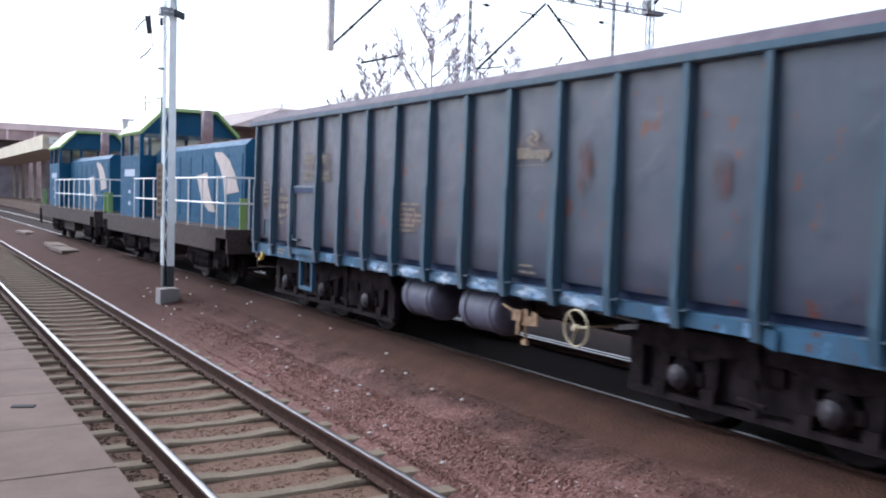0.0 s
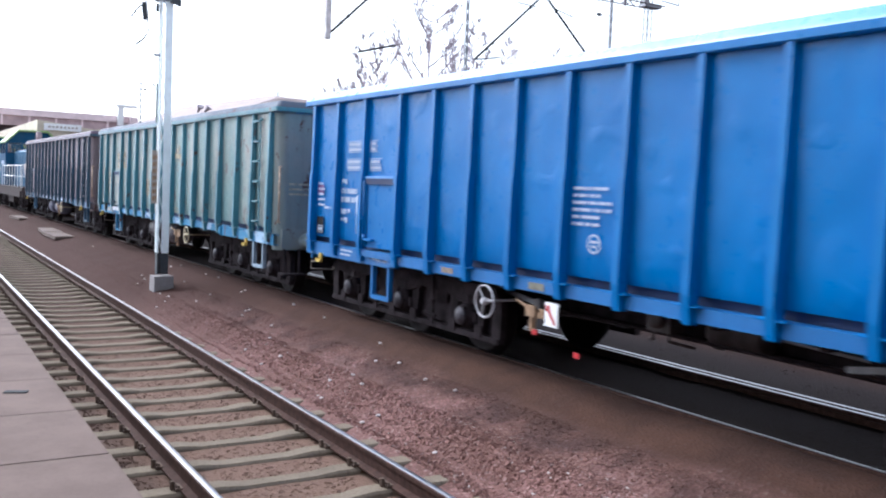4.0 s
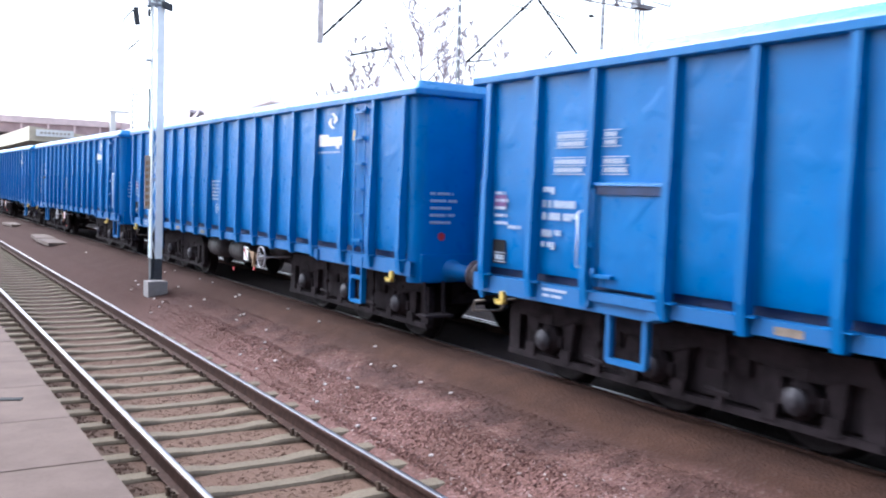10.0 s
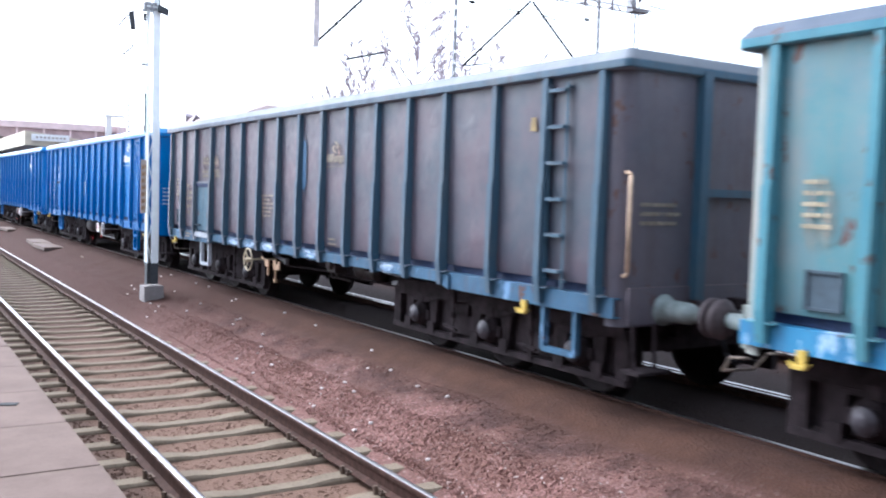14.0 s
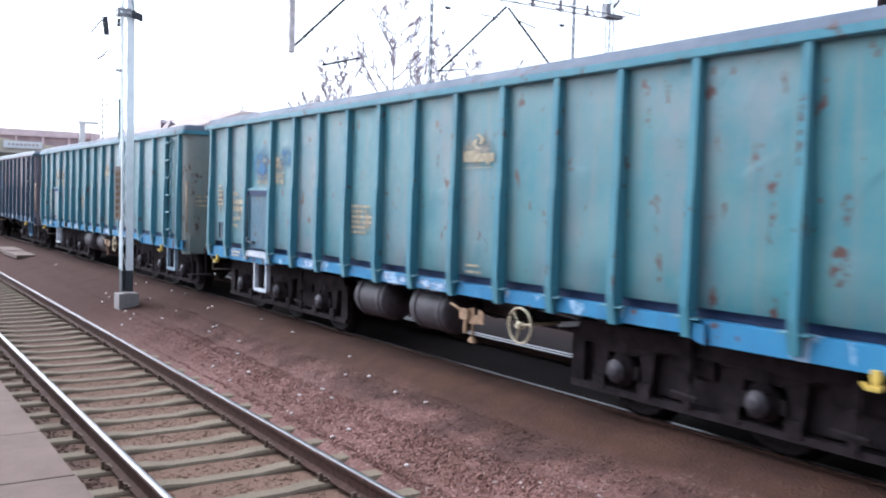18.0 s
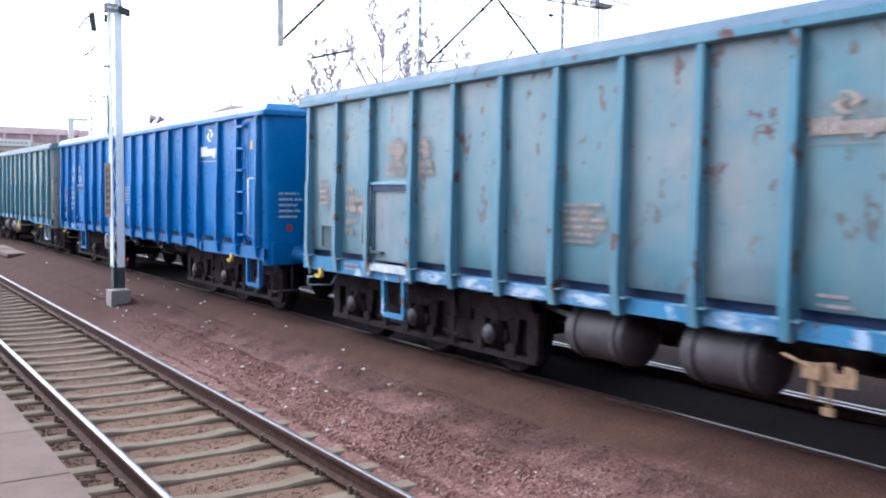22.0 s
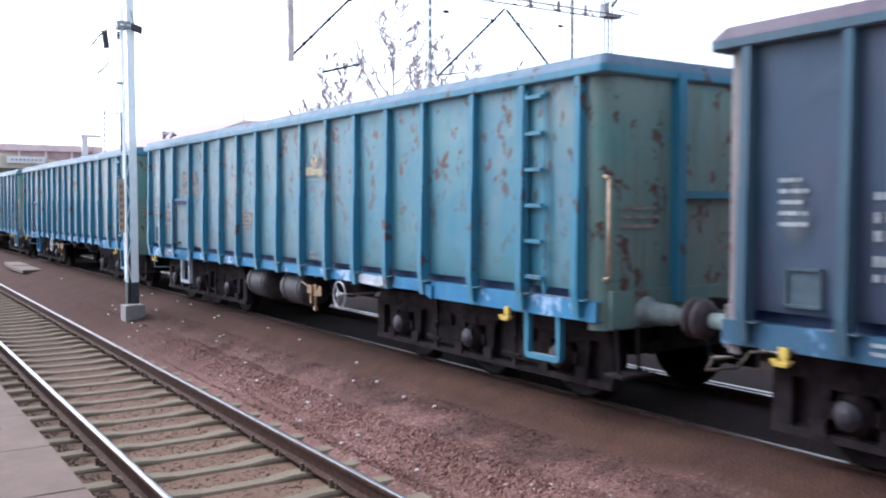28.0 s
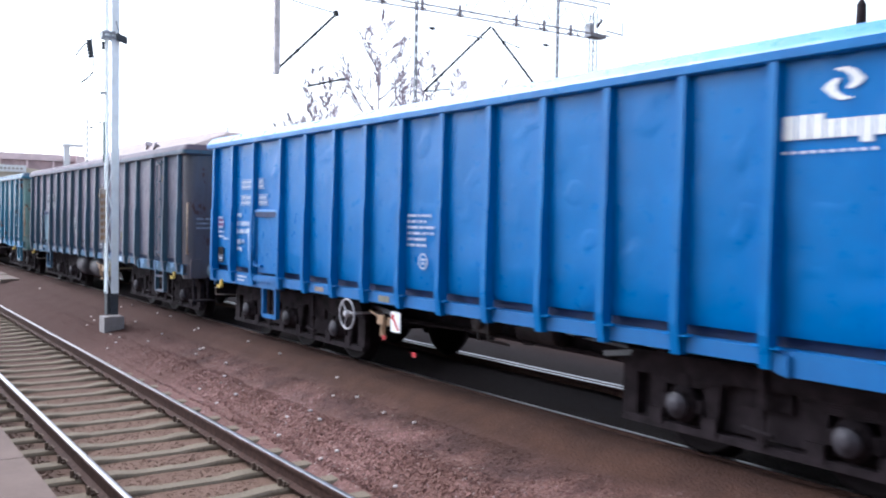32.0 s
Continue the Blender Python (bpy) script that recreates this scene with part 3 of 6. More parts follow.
POSTS = (0.0, 0.785, 1.57, 2.35, 3.13, 3.91, 4.835, 5.63, 6.40)
WHEEL_R = 0.43


def round_plan(h, s, r, n=5):
    """A rectangle with rounded corners, seen from above."""
    pts = []
    for cx, cy, a0 in ((s - r, h - r, 0), (-s + r, h - r, 90), (-s + r, -h + r, 180), (s - r, -h + r, 270)):
        for k in range(n + 1):
            a = radians(a0 + 90 * k / n)
            pts.append((cx + r * math.cos(a), cy + r * math.sin(a)))
    return pts


def ring_wall(bm, rows):
    """A closed band through rows of (plan, height)."""
    rings = [[bm.verts.new((x, y, z)) for x, y in plan] for plan, z in rows]
    n = len(rings[0])
    for p, q in zip(rings, rings[1:]):
        for k in range(n):
            bm.faces.new((p[k], p[(k + 1) % n], q[(k + 1) % n], q[k])).smooth = abs(p[k].co.z - q[k].co.z) > 0.5
    return rings


def side_sheet(bm):
    """A pressed side sheet with a thickness, bowed a little, its foot turned out."""
    ys = [-HALF + CORNER + (2 * HALF - 2 * CORNER) * k / 64 for k in range(65)]
    zs = (FLOOR + 0.055, FLOOR + 0.12, FLOOR + 0.4, FLOOR + 0.8, FLOOR + 1.2, FLOOR + 1.6, TOP - 0.06)
    for skin, flip in ((0, 1), (0.012, -1)):
        grid = []
        for y in ys:
            col = []
            for i, z in enumerate(zs):
                d = 0.012 * noise.noise((y * 0.9, z * 0.9, 3.0)) if 0 < i < 6 else 0
                x = -SIDE + skin + d + (0.02 if i == 0 else 0)
                col.append(bm.verts.new((x, y, z)))
            grid.append(col)
        for a, b in zip(grid, grid[1:]):
            for i in range(len(zs) - 1):
                f = bm.faces.new((a[i], b[i], b[i + 1], a[i + 1])[::flip])
                f.smooth = True


def end_sheet(bm):
    """The end wall with its rounded corners."""
    pts = [(-SIDE, HALF - CORNER)] + [(-SIDE + CORNER - CORNER * math.cos(radians(90 * k / 6)), HALF - CORNER + CORNER * math.sin(radians(90 * k / 6))) for k in range(1, 7)]
    pts += [(-0.9, HALF), (-0.45, HALF), (0, HALF), (0.45, HALF), (0.9, HALF)] + [(-x, y) for x, y in pts[::-1]][0:7]
    rows = [[bm.verts.new((x, y, z)) for x, y in pts] for z in (0.78, FLOOR + 0.05, 1.6, 2.2, TOP - 0.06)]
    back = [[bm.verts.new((x * 0.99, y - 0.014, z)) for x, y in pts] for z in (0.78, TOP - 0.06)]
    for p, q in list(zip(rows, rows[1:])) + [(back[1], back[0])]:
        for k in range(len(pts) - 1):
            bm.faces.new((p[k], p[k + 1], q[k + 1], q[k])).smooth = True


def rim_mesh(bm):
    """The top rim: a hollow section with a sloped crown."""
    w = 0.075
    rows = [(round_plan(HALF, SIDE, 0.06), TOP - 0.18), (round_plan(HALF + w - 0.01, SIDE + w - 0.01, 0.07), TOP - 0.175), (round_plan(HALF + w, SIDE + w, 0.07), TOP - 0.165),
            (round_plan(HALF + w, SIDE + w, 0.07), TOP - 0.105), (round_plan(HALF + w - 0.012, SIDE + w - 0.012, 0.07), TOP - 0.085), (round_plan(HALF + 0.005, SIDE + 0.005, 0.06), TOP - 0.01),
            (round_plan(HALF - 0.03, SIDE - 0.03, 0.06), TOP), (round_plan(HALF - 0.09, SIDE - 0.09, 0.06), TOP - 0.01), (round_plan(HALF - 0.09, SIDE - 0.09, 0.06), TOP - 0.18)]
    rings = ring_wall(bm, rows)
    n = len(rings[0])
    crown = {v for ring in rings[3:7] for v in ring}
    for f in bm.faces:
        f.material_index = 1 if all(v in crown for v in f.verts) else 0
    for k in range(n):
        bm.faces.new((rings[-1][k], rings[-1][(k + 1) % n], rings[0][(k + 1) % n], rings[0][k]))


def post_mesh(bm):
    """A pressed channel post, deeper at the foot, with a gusset over the solebar."""
    z0, z1 = 0.89, TOP - 0.17
    for z, zz, d, dd, w in ((z0, 1.12, 0.075, 0.105, 0.05), (1.12, 2.0, 0.105, 0.092, 0.046), (2.0, z1, 0.08, 0.065, 0.042)):
        v = [bm.verts.new(p) for p in ((0, -w, z), (-d, -w + 0.008, z), (-d, w - 0.008, z), (0, w, z), (0, -w, zz), (-dd, -w + 0.008, zz), (-dd, w - 0.008, zz), (0, w, zz))]
        for q in ((0, 1, 5, 4), (1, 2, 6, 5), (2, 3, 7, 6), (4, 5, 6, 7), (3, 2, 1, 0), (0, 4, 7, 3)):
            bm.faces.new([v[i] for i in q])
    for s in (-1, 1):
        extrude(bm, ((-0.02, FLOOR - 0.03), (-0.09, FLOOR - 0.03), (-0.09, FLOOR - 0.02), (-0.02, FLOOR - 0.01)), "y", s * 0.05, s * 0.12)


def solebar_mesh(bm):
    """A channel, deeper over the bogies, with sloped steps between."""
    h, x = HALF - 0.05, -SIDE - 0.03
    extrude(bm, ((-h, 0.855), (-4.0, 0.855), (-3.84, 0.91), (3.84, 0.91), (4.0, 0.855), (h, 0.855), (h, 1.03), (-h, 1.03)), "x", x, x + 0.012)
    box(bm, x + 0.012, x + 0.16, -h, h, 1.018, 1.03)
    box(bm, x + 0.012, x + 0.1, -3.84, 3.84, 0.91, 0.922)
    for s in (-1, 1):
        box(bm, x + 0.012, x + 0.1, min(s * 4.0, s * h), max(s * 4.0, s * h), 0.855, 0.867)
        extrude(bm, ((s * 3.86, 0.93), (s * 4.08, 0.85), (s * 4.08, 1.0), (s * 3.86, 1.02)), "x", x - 0.03, x)


def floor_mesh(bm):
    box(bm, -SIDE + 0.13, SIDE - 0.13, -HALF + 0.03, HALF - 0.03, FLOOR - 0.06, FLOOR)
    for x in (-0.35, 0.35):
        extrude(bm, ((x - 0.1, 0.58), (x + 0.1, 0.58), (x + 0.1, 0.6), (x + 0.01, 0.6), (x + 0.01, 1.0), (x - 0.01, 1.0), (x - 0.01, 0.6), (x - 0.1, 0.6)), "y", -HALF + 0.3, HALF - 0.3)
    for k in range(-6, 7):
        box(bm, -1.3, 1.3, k * 0.95 - 0.04, k * 0.95 + 0.04, 0.86, 1.0)


def headstock_mesh(bm):
    box(bm, -1.3, 1.3, HALF - 0.02, HALF + 0.02, 0.80, 1.12)
    soften(bm, 0.01)


def end_post_mesh(bm):
    extrude(bm, ((-0.06, 0), (-0.05, 0.09), (0.05, 0.09), (0.06, 0)), "z", 1.0, TOP - 0.13)


def end_beam_mesh(bm):
    box(bm, -0.5, 0.5, 0, 0.07, 1.92, 1.99)
    soften(bm, 0.008)


def hatch_mesh(bm):
    box(bm, -0.03, 0, -0.36, 0.36, 1.08, 1.90)
    soften(bm, 0.012)


def jamb_mesh(bm):
    box(bm, -0.045, 0, -0.02, 0.02, 1.08, 1.92)
    soften(bm, 0.006)


def lintel_mesh(bm):
    extrude(bm, ((-0.0, 1.96), (-0.06, 1.96), (-0.055, 1.985), (0, 1.99)), "y", -0.42, 0.42)


def hatch_latch_mesh(bm):
    rod(bm, (-0.06, 0.40, 1.02), (-0.06, 0.40, 1.93), 0.014, 8)
    box(bm, -0.08, -0.03, 0.14, 0.36, 1.16, 1.19)
    box(bm, -0.08, -0.03, 0.38, 0.43, 1.42, 1.46)
    rod(bm, (-0.07, 0.36, 1.14), (-0.07, 0.36, 1.24), 0.02, 8)


def hatch_sill_mesh(bm):
    box(bm, -0.07, 0.0, -0.44, 0.44, 0.955, 1.04)
    soften(bm, 0.01)
    for s in (-1, 1):
        extrude(bm, ((-0.08, 0.9), (-0.03, 0.9), (-0.02, 1.1), (-0.06, 1.12)), "y", s * 0.44, s * 0.40)


def grab_mesh(bm):
    line(bm, ((0, 0, 1.22), (-0.06, 0, 1.24), (-0.06, 0, 1.72), (0, 0, 1.74)), 0.010, 8)


def stirrup_mesh(bm):
    w, z = 0.215, 0.46
    extrude(bm, ((-w - 0.028, 0.95), (-w - 0.028, z), (-w, z - 0.03), (w, z - 0.03), (w + 0.028, z), (w + 0.028, 0.95), (w - 0.022, 0.95), (w - 0.022, z + 0.02), (-w + 0.022, z + 0.02), (-w + 0.022, 0.95)), "x", -0.04, 0.02)


def ladder_rail_mesh(bm):
    box(bm, -0.045, -0.03, -0.012, 0.012, 1.04, 2.92)
    for z in (1.1, 2.86):
        box(bm, -0.05, 0.0, -0.02, 0.02, z, z + 0.03)


def rung_mesh(bm):
    box(bm, -0.075, -0.03, -0.115, 0.115, -0.016, 0.016)
    soften(bm, 0.006)


def hook_mesh(bm):
    extrude(bm, ((-0.05, 0.12), (0.05, 0.12), (0.055, 0.05), (0.03, 0.0), (0.045, -0.035), (-0.045, -0.035), (-0.03, 0.0), (-0.055, 0.05)), "x", -0.035, 0.0)
    extrude(bm, ((-0.125, 0.0), (-0.115, 0.012), (-0.06, -0.02), (0.06, -0.02), (0.115, 0.012), (0.125, 0.0), (0.07, -0.055), (-0.07, -0.055)), "x", -0.07, -0.02)


def handwheel_mesh(bm):
    n = 28
    for r in (0.205,):
        pts = [(0, r * math.cos(k * math.tau / n), r * math.sin(k * math.tau / n)) for k in range(n + 1)]
        rings = [[bm.verts.new((0.0125 * math.cos(j * math.tau / 8), p[1] * (1 + 0.0125 / r * math.sin(j * math.tau / 8)), p[2] * (1 + 0.0125 / r * math.sin(j * math.tau / 8)))) for j in range(8)] for p in pts[:n]]
        for k in range(n):
            for j in range(8):
                bm.faces.new((rings[k][j], rings[k][(j + 1) % 8], rings[(k + 1) % n][(j + 1) % 8], rings[(k + 1) % n][j])).smooth = True
    for a in (50, 170, 290):
        rod(bm, (0, 0, 0), (0.0, 0.2 * math.cos(radians(a)), 0.2 * math.sin(radians(a))), 0.010, 6)
    lathe(bm, ((-0.04, 0.03), (-0.02, 0.045), (0.03, 0.045), (0.04, 0.03)), 12)
    rod(bm, (0.03, 0, 0), (0.5, 0, 0), 0.018, 6)


def tank_mesh(bm):
    L, r = 0.34, 0.245
    prof = ((-L - 0.07, 0.03), (-L - 0.055, 0.10), (-L - 0.03, 0.17), (-L, r), (-L + 0.02, r + 0.004), (0, r), (L - 0.02, r + 0.004), (L, r), (L + 0.03, 0.17), (L + 0.055, 0.1), (L + 0.07, 0.03))
    lathe(bm, prof, 24, "y")
    for y in (-0.24, 0.24):
        lathe(bm, ((y - 0.03, r + 0.002), (y - 0.03, r + 0.012), (y + 0.03, r + 0.012), (y + 0.03, r + 0.002)), 24, "y")
        box(bm, -0.03, 0.03, y - 0.03, y + 0.03, r, 0.36)


def plate_mesh(bm):
    box(bm, -0.012, 0.0, -0.095, 0.095, -0.115, 0.115)


def plate_mark_mesh(bm):
    extrude(bm, ((-0.08, -0.09), (-0.05, -0.09), (0.08, 0.06), (0.05, 0.09)), "x", -0.017, -0.013)
    box(bm, -0.017, -0.013, 0.02, 0.08, 0.03, 0.08)


def lever_plate_mesh(bm):
    """A cut plate with a hanging rod."""
    extrude(bm, ((-0.13, -0.06), (0.12, -0.08), (0.14, 0.07), (0.03, 0.09), (0.02, 0.02), (-0.04, 0.02), (-0.05, 0.08), (-0.13, 0.06)), "x", -0.012, 0.0)
    rod(bm, (0, 0.05, -0.05), (0, 0.06, -0.24), 0.014, 6)
    box(bm, -0.02, 0.02, 0.02, 0.10, -0.27, -0.22)


def lever_mesh(bm):
    box(bm, -0.015, 0.015, -0.02, 0.02, -0.16, 0.08)
    line(bm, ((-0.02, 0, 0.05), (-0.03, 0.14, 0.10), (-0.03, 0.22, 0.12)), 0.014, 6)
    box(bm, -0.03, -0.0, -0.07, 0.07, -0.02, 0.09)


def rigging_mesh(bm):
    rod(bm, (0.1, -2.6, 0.62), (0.1, 2.2, 0.60), 0.022, 6)
    rod(bm, (0.4, -2.6, 0.55), (0.4, 2.4, 0.66), 0.03, 6)
    rod(bm, (-0.7, -2.4, 0.72), (0.1, -0.4, 0.66), 0.022, 6)
    for y, z in ((-1.1, 0.55), (0.6, 0.5), (1.4, 0.56)):
        box(bm, -0.1, 0.7, y - 0.05, y + 0.05, z, 0.9)
    lathe_y = ((-0.28, 0.04), (-0.25, 0.17), (0.2, 0.19), (0.26, 0.12), (0.3, 0.03))
    n = len(bm.verts)
    lathe(bm, lathe_y, 16, "y")
    for v in list(bm.verts)[n:]:
        v.co += Vector((0.5, 0.1, 0.68))


def brake_cylinder_mesh(bm):
    lathe(bm, ((-0.30, 0.05), (-0.27, 0.15), (-0.24, 0.17), (0.20, 0.17), (0.23, 0.20), (0.27, 0.20), (0.28, 0.08)), 16, "y")


def distributor_mesh(bm):
    """A valve block with a flange and two stub pipes."""
    box(bm, -0.10, 0.10, -0.14, 0.14, -0.12, 0.12)
    soften(bm, 0.03)
    for y in (-0.09, 0.09):
        line(bm, ((-0.05, y, -0.1), (-0.05, y, -0.2), (0.1, y * 3, -0.24)), 0.016, 6)
    lathe(bm, ((-0.16, 0.03), (-0.15, 0.09), (-0.10, 0.09)), 10)


def sideframe_mesh(bm):
    """Cast bogie side frame: bowed top member, low middle over the spring nest, horn guides at both ends."""
    top = ((-1.42, 0.56), (-1.30, 0.70), (-0.75, 0.74), (-0.45, 0.72), (0.45, 0.72), (0.75, 0.74), (1.30, 0.70), (1.42, 0.56))
    low = ((1.42, 0.42), (1.28, 0.40), (1.20, 0.52), (0.62, 0.52), (0.50, 0.26), (-0.50, 0.26), (-0.62, 0.52), (-1.20, 0.52), (-1.28, 0.40), (-1.42, 0.42))
    extrude(bm, top + low, "x", -0.06, 0.06)
    box(bm, -0.09, 0.09, -1.40, 1.40, 0.70, 0.73)
    for y in (-0.9, 0.9):
        for d in (-0.3, 0.3):
            lathe_spring(bm, y + d)
    for y in (-0.32, -0.1, 0.12, 0.34):
        rod(bm, (-0.1, y, 0.3), (-0.1, y, 0.52), 0.07, 10)
    box(bm, -0.17, 0.05, -0.5, 0.5, 0.24, 0.30)
    box(bm, -0.14, 0.05, -0.42, 0.42, 0.53, 0.62)


def lathe_spring(bm, y):
    for k in range(4):
        rod(bm, (-0.03, y, 0.40 + k * 0.045), (-0.03, y, 0.425 + k * 0.045), 0.075, 10)


def axlebox_mesh(bm):
    lathe(bm, ((0.03, 0.15), (-0.06, 0.15), (-0.09, 0.13), (-0.11, 0.10), (-0.125, 0.10), (-0.125, 0.02)), 16)
    box(bm, -0.06, 0.04, -0.2, 0.2, -0.06, 0.05)
    for a in range(6):
        rod(bm, (-0.12, 0.115 * math.cos(a * 1.047), 0.115 * math.sin(a * 1.047)), (-0.10, 0.115 * math.cos(a * 1.047), 0.115 * math.sin(a * 1.047)), 0.012, 6)


def brake_beam_mesh(bm):
    box(bm, -0.85, 0.85, -0.04, 0.04, 0.32, 0.38)
    for s in (-1, 1):
        extrude(bm, ((-0.03, 0.2), (0.06, 0.22), (0.06, 0.56), (-0.03, 0.6)), "x", s * 0.70, s * 0.80)


def bolster_mesh(bm):
    box(bm, -1.0, 1.0, -0.22, 0.22, 0.5, 0.68)
    soften(bm, 0.03)
    bmesh.ops.create_cone(bm, cap_ends=True, segments=16, radius1=0.25, radius2=0.2, depth=0.2, matrix=Matrix.Translation((0, 0, 0.75)))


def wheel_mesh(bm):
    """Disc wheel on its own axis, flange inside, tread and dished web."""
    prof = ((0.09, 0.10), (0.09, 0.40), (0.07, 0.485), (0.045, 0.487), (0.03, WHEEL_R + 0.004), (-0.055, WHEEL_R - 0.003), (-0.06, 0.40), (-0.03, 0.37), (0.0, 0.20), (-0.04, 0.16), (-0.07, 0.12), (-0.07, 0.02))
    lathe(bm, prof, 28)
    for a in range(3):
        t = a * math.tau / 3
        box(bm, -0.045, -0.03, 0.27 * math.cos(t) - 0.02, 0.27 * math.cos(t) + 0.02, 0.27 * math.sin(t) - 0.03, 0.27 * math.sin(t) + 0.03)


def axle_mesh(bm):
    lathe(bm, ((-1.02, 0.055), (-0.88, 0.065), (-0.84, 0.09), (-0.6, 0.085), (0, 0.075), (0.6, 0.085), (0.84, 0.09), (0.88, 0.065), (1.02, 0.055)), 12)


def buffer_sleeve_mesh(bm):
    lathe(bm, ((0.0, 0.14), (0.03, 0.14), (0.035, 0.1), (0.33, 0.092), (0.34, 0.07), (0.49, 0.065)), 18, "y")


def buffer_head_mesh(bm):
    lathe(bm, ((0.48, 0.08), (0.53, 0.15), (0.555, 0.17), (0.58, 0.165), (0.595, 0.11), (0.6, 0.02)), 20, "y")


def drawgear_mesh(bm):
    box(bm, -0.06, 0.06, 0.0, 0.34, -0.05, 0.05)
    for s in (-1, 1):
        line(bm, ((s * 0.1, 0.25, 0.0), (s * 0.1, 0.55, -0.12), (s * 0.1, 0.62, -0.02)), 0.025, 8)
    rod(bm, (-0.16, 0.42, -0.07), (0.16, 0.42, -0.07), 0.04, 8)


def hose_mesh(bm):
    pts = [(0.0, 0.0, 0.0), (0.0, 0.12, -0.02), (0.0, 0.22, -0.12), (0.02, 0.30, -0.28), (0.05, 0.42, -0.34), (0.08, 0.55, -0.28)]
    line(bm, pts, 0.024, 8)


def shunter_grip_mesh(bm):
    line(bm, ((-0.22, 0.0, 0.0), (-0.24, 0.16, -0.02), (-0.2, 0.26, -0.14), (0.16, 0.26, -0.16), (0.2, 0.16, -0.02), (0.2, 0.0, 0.0)), 0.012, 8)


def corner_rail_mesh(bm):
    line(bm, ((0.07, 0.06, 1.22), (0, -0.05, 1.235), (0, -0.07, 1.26), (0, -0.07, 2.08), (0, -0.05, 2.10), (0.07, 0.06, 2.11)), 0.016, 8)


def side_rail_mesh(bm):
    line(bm, ((0, -0.1, 2.06), (-0.08, -0.07, 2.06), (-0.08, 0, 2.05), (-0.08, 0, 1.2), (0, 0, 1.2)), 0.014, 8)


def corner_step_mesh(bm):
    line(bm, ((0, 0, 0.8), (0.02, -0.02, 0.42)), 0.02, 6)
    line(bm, ((0.26, 0, 0.8), (0.26, -0.02, 0.42)), 0.02, 6)
    box(bm, -0.06, 0.34, -0.14, 0.08, 0.39, 0.415)


def text_rows(bm, w, rows, h, gap, seed):
    """Unreadable stencilled lines: dashes of uneven length; y runs to the rear along the line."""
    rng = random.Random(seed)
    for r in range(rows):
        z, y, end = -r * (h + gap), 0.0, w * rng.uniform(0.6, 1.0)
        while y < end:
            d = rng.uniform(0.45, 1.3) * h * 0.8
            if y + d > w:
                break
            box(bm, -0.003, 0.0, -(y + d), -y, z - h * 0.78, z - h * 0.12)
            y += d + h * (0.16 if rng.random() < 0.8 else 0.6)


def class_block_mesh(bm):
    """Class and number in five stencilled lines, as bars: a short one, two long ones, two shorter ones lower down."""
    rng = random.Random(5)
    for z, w in ((0.0, 0.17), (-0.125, 0.46), (-0.24, 0.5), (-0.40, 0.3), (-0.515, 0.21)):
        y = 0.0
        while y < w - 0.02:
            d = min(rng.uniform(0.032, 0.05), w - y)
            lift = rng.choice((0.0, 0.0, 0.02))
            box(bm, -0.003, 0.0, -(y + d), -y, z - 0.078 + lift, z - 0.01)
            y += d + (0.014 if rng.random() < 0.8 else 0.045)


def frame_rows(bm, w, rows, h):
    """A lettered grid: cells of dashes between thin lines."""
    for r in range(rows + 1):
        box(bm, -0.003, 0, -w, 0, -r * h - 0.004, -r * h + 0.004)
    rng = random.Random(rows * 7 + int(w * 100))
    for r in range(rows):
        y = 0.02
        while y < w - 0.05:
            d = rng.uniform(0.022, 0.042)
            box(bm, -0.003, 0, -(y + d), -y, -r * h - h * 0.8, -r * h - h * 0.22)
            y += d + 0.014


def seal_mesh(bm):
    """A stencilled ring with a bar across it."""
    n = 20
    a = [[bm.verts.new((-0.003, r * math.cos(k * math.tau / n), r * math.sin(k * math.tau / n))) for k in range(n)] for r in (0.07, 0.088)]
    for k in range(n):
        bm.faces.new((a[0][k], a[0][(k + 1) % n], a[1][(k + 1) % n], a[1][k]))
    box(bm, -0.003, 0, -0.045, 0.045, 0.005, 0.03)
    box(bm, -0.003, 0, -0.03, 0.03, -0.035, -0.012)


def emblem_mesh(bm):
    """One hooked blade of the emblem; its twin is the same turned over."""
    blade = ((-0.38, 0.93), (0.12, 1.0), (0.45, 0.75), (0.82, 0.18), (0.62, -0.14), (0.30, -0.38), (0.10, -0.30), (0.30, 0.08), (0.24, 0.42), (-0.02, 0.72), (-0.30, 0.84))
    extrude(bm, [(-u * 0.21, v * 0.125) for u, v in blade], "x", -0.003, 0.0)


def word_mesh(bm):
    """The lettered name as plain blocks of its size."""
    y = 0.0
    for w, z0, z1 in ((0.09, 0, .16), (0.09, 0, .16), (0.09, 0, .16), (0.075, 0, .12), (0.075, 0, .12), (0.05, 0, .12), (0.08, -.04, .12), (0.08, 0, .12)):
        box(bm, -0.003, 0, -(y + w), -y, z0, z1)
        y += w + 0.014
    for k in range(10):
        box(bm, -0.003, 0, -(k * 0.07 + 0.03), -k * 0.07, -0.095, -0.075)


def patch_mesh(bm):
    n = 26
    vs = []
    for k in range(n):
        a = k * math.tau / n
        r = 1 + 0.07 * math.sin(k * 2.4) + 0.05 * math.sin(k * 5.1)
        cx, cz = math.cos(a), math.sin(a)
        vs.append(bm.verts.new((-0.003, 0.2 * r * math.copysign(abs(cx) ** 0.45, cx), 0.12 * r * math.copysign(abs(cz) ** 0.45, cz))))
    bm.faces.new(vs)


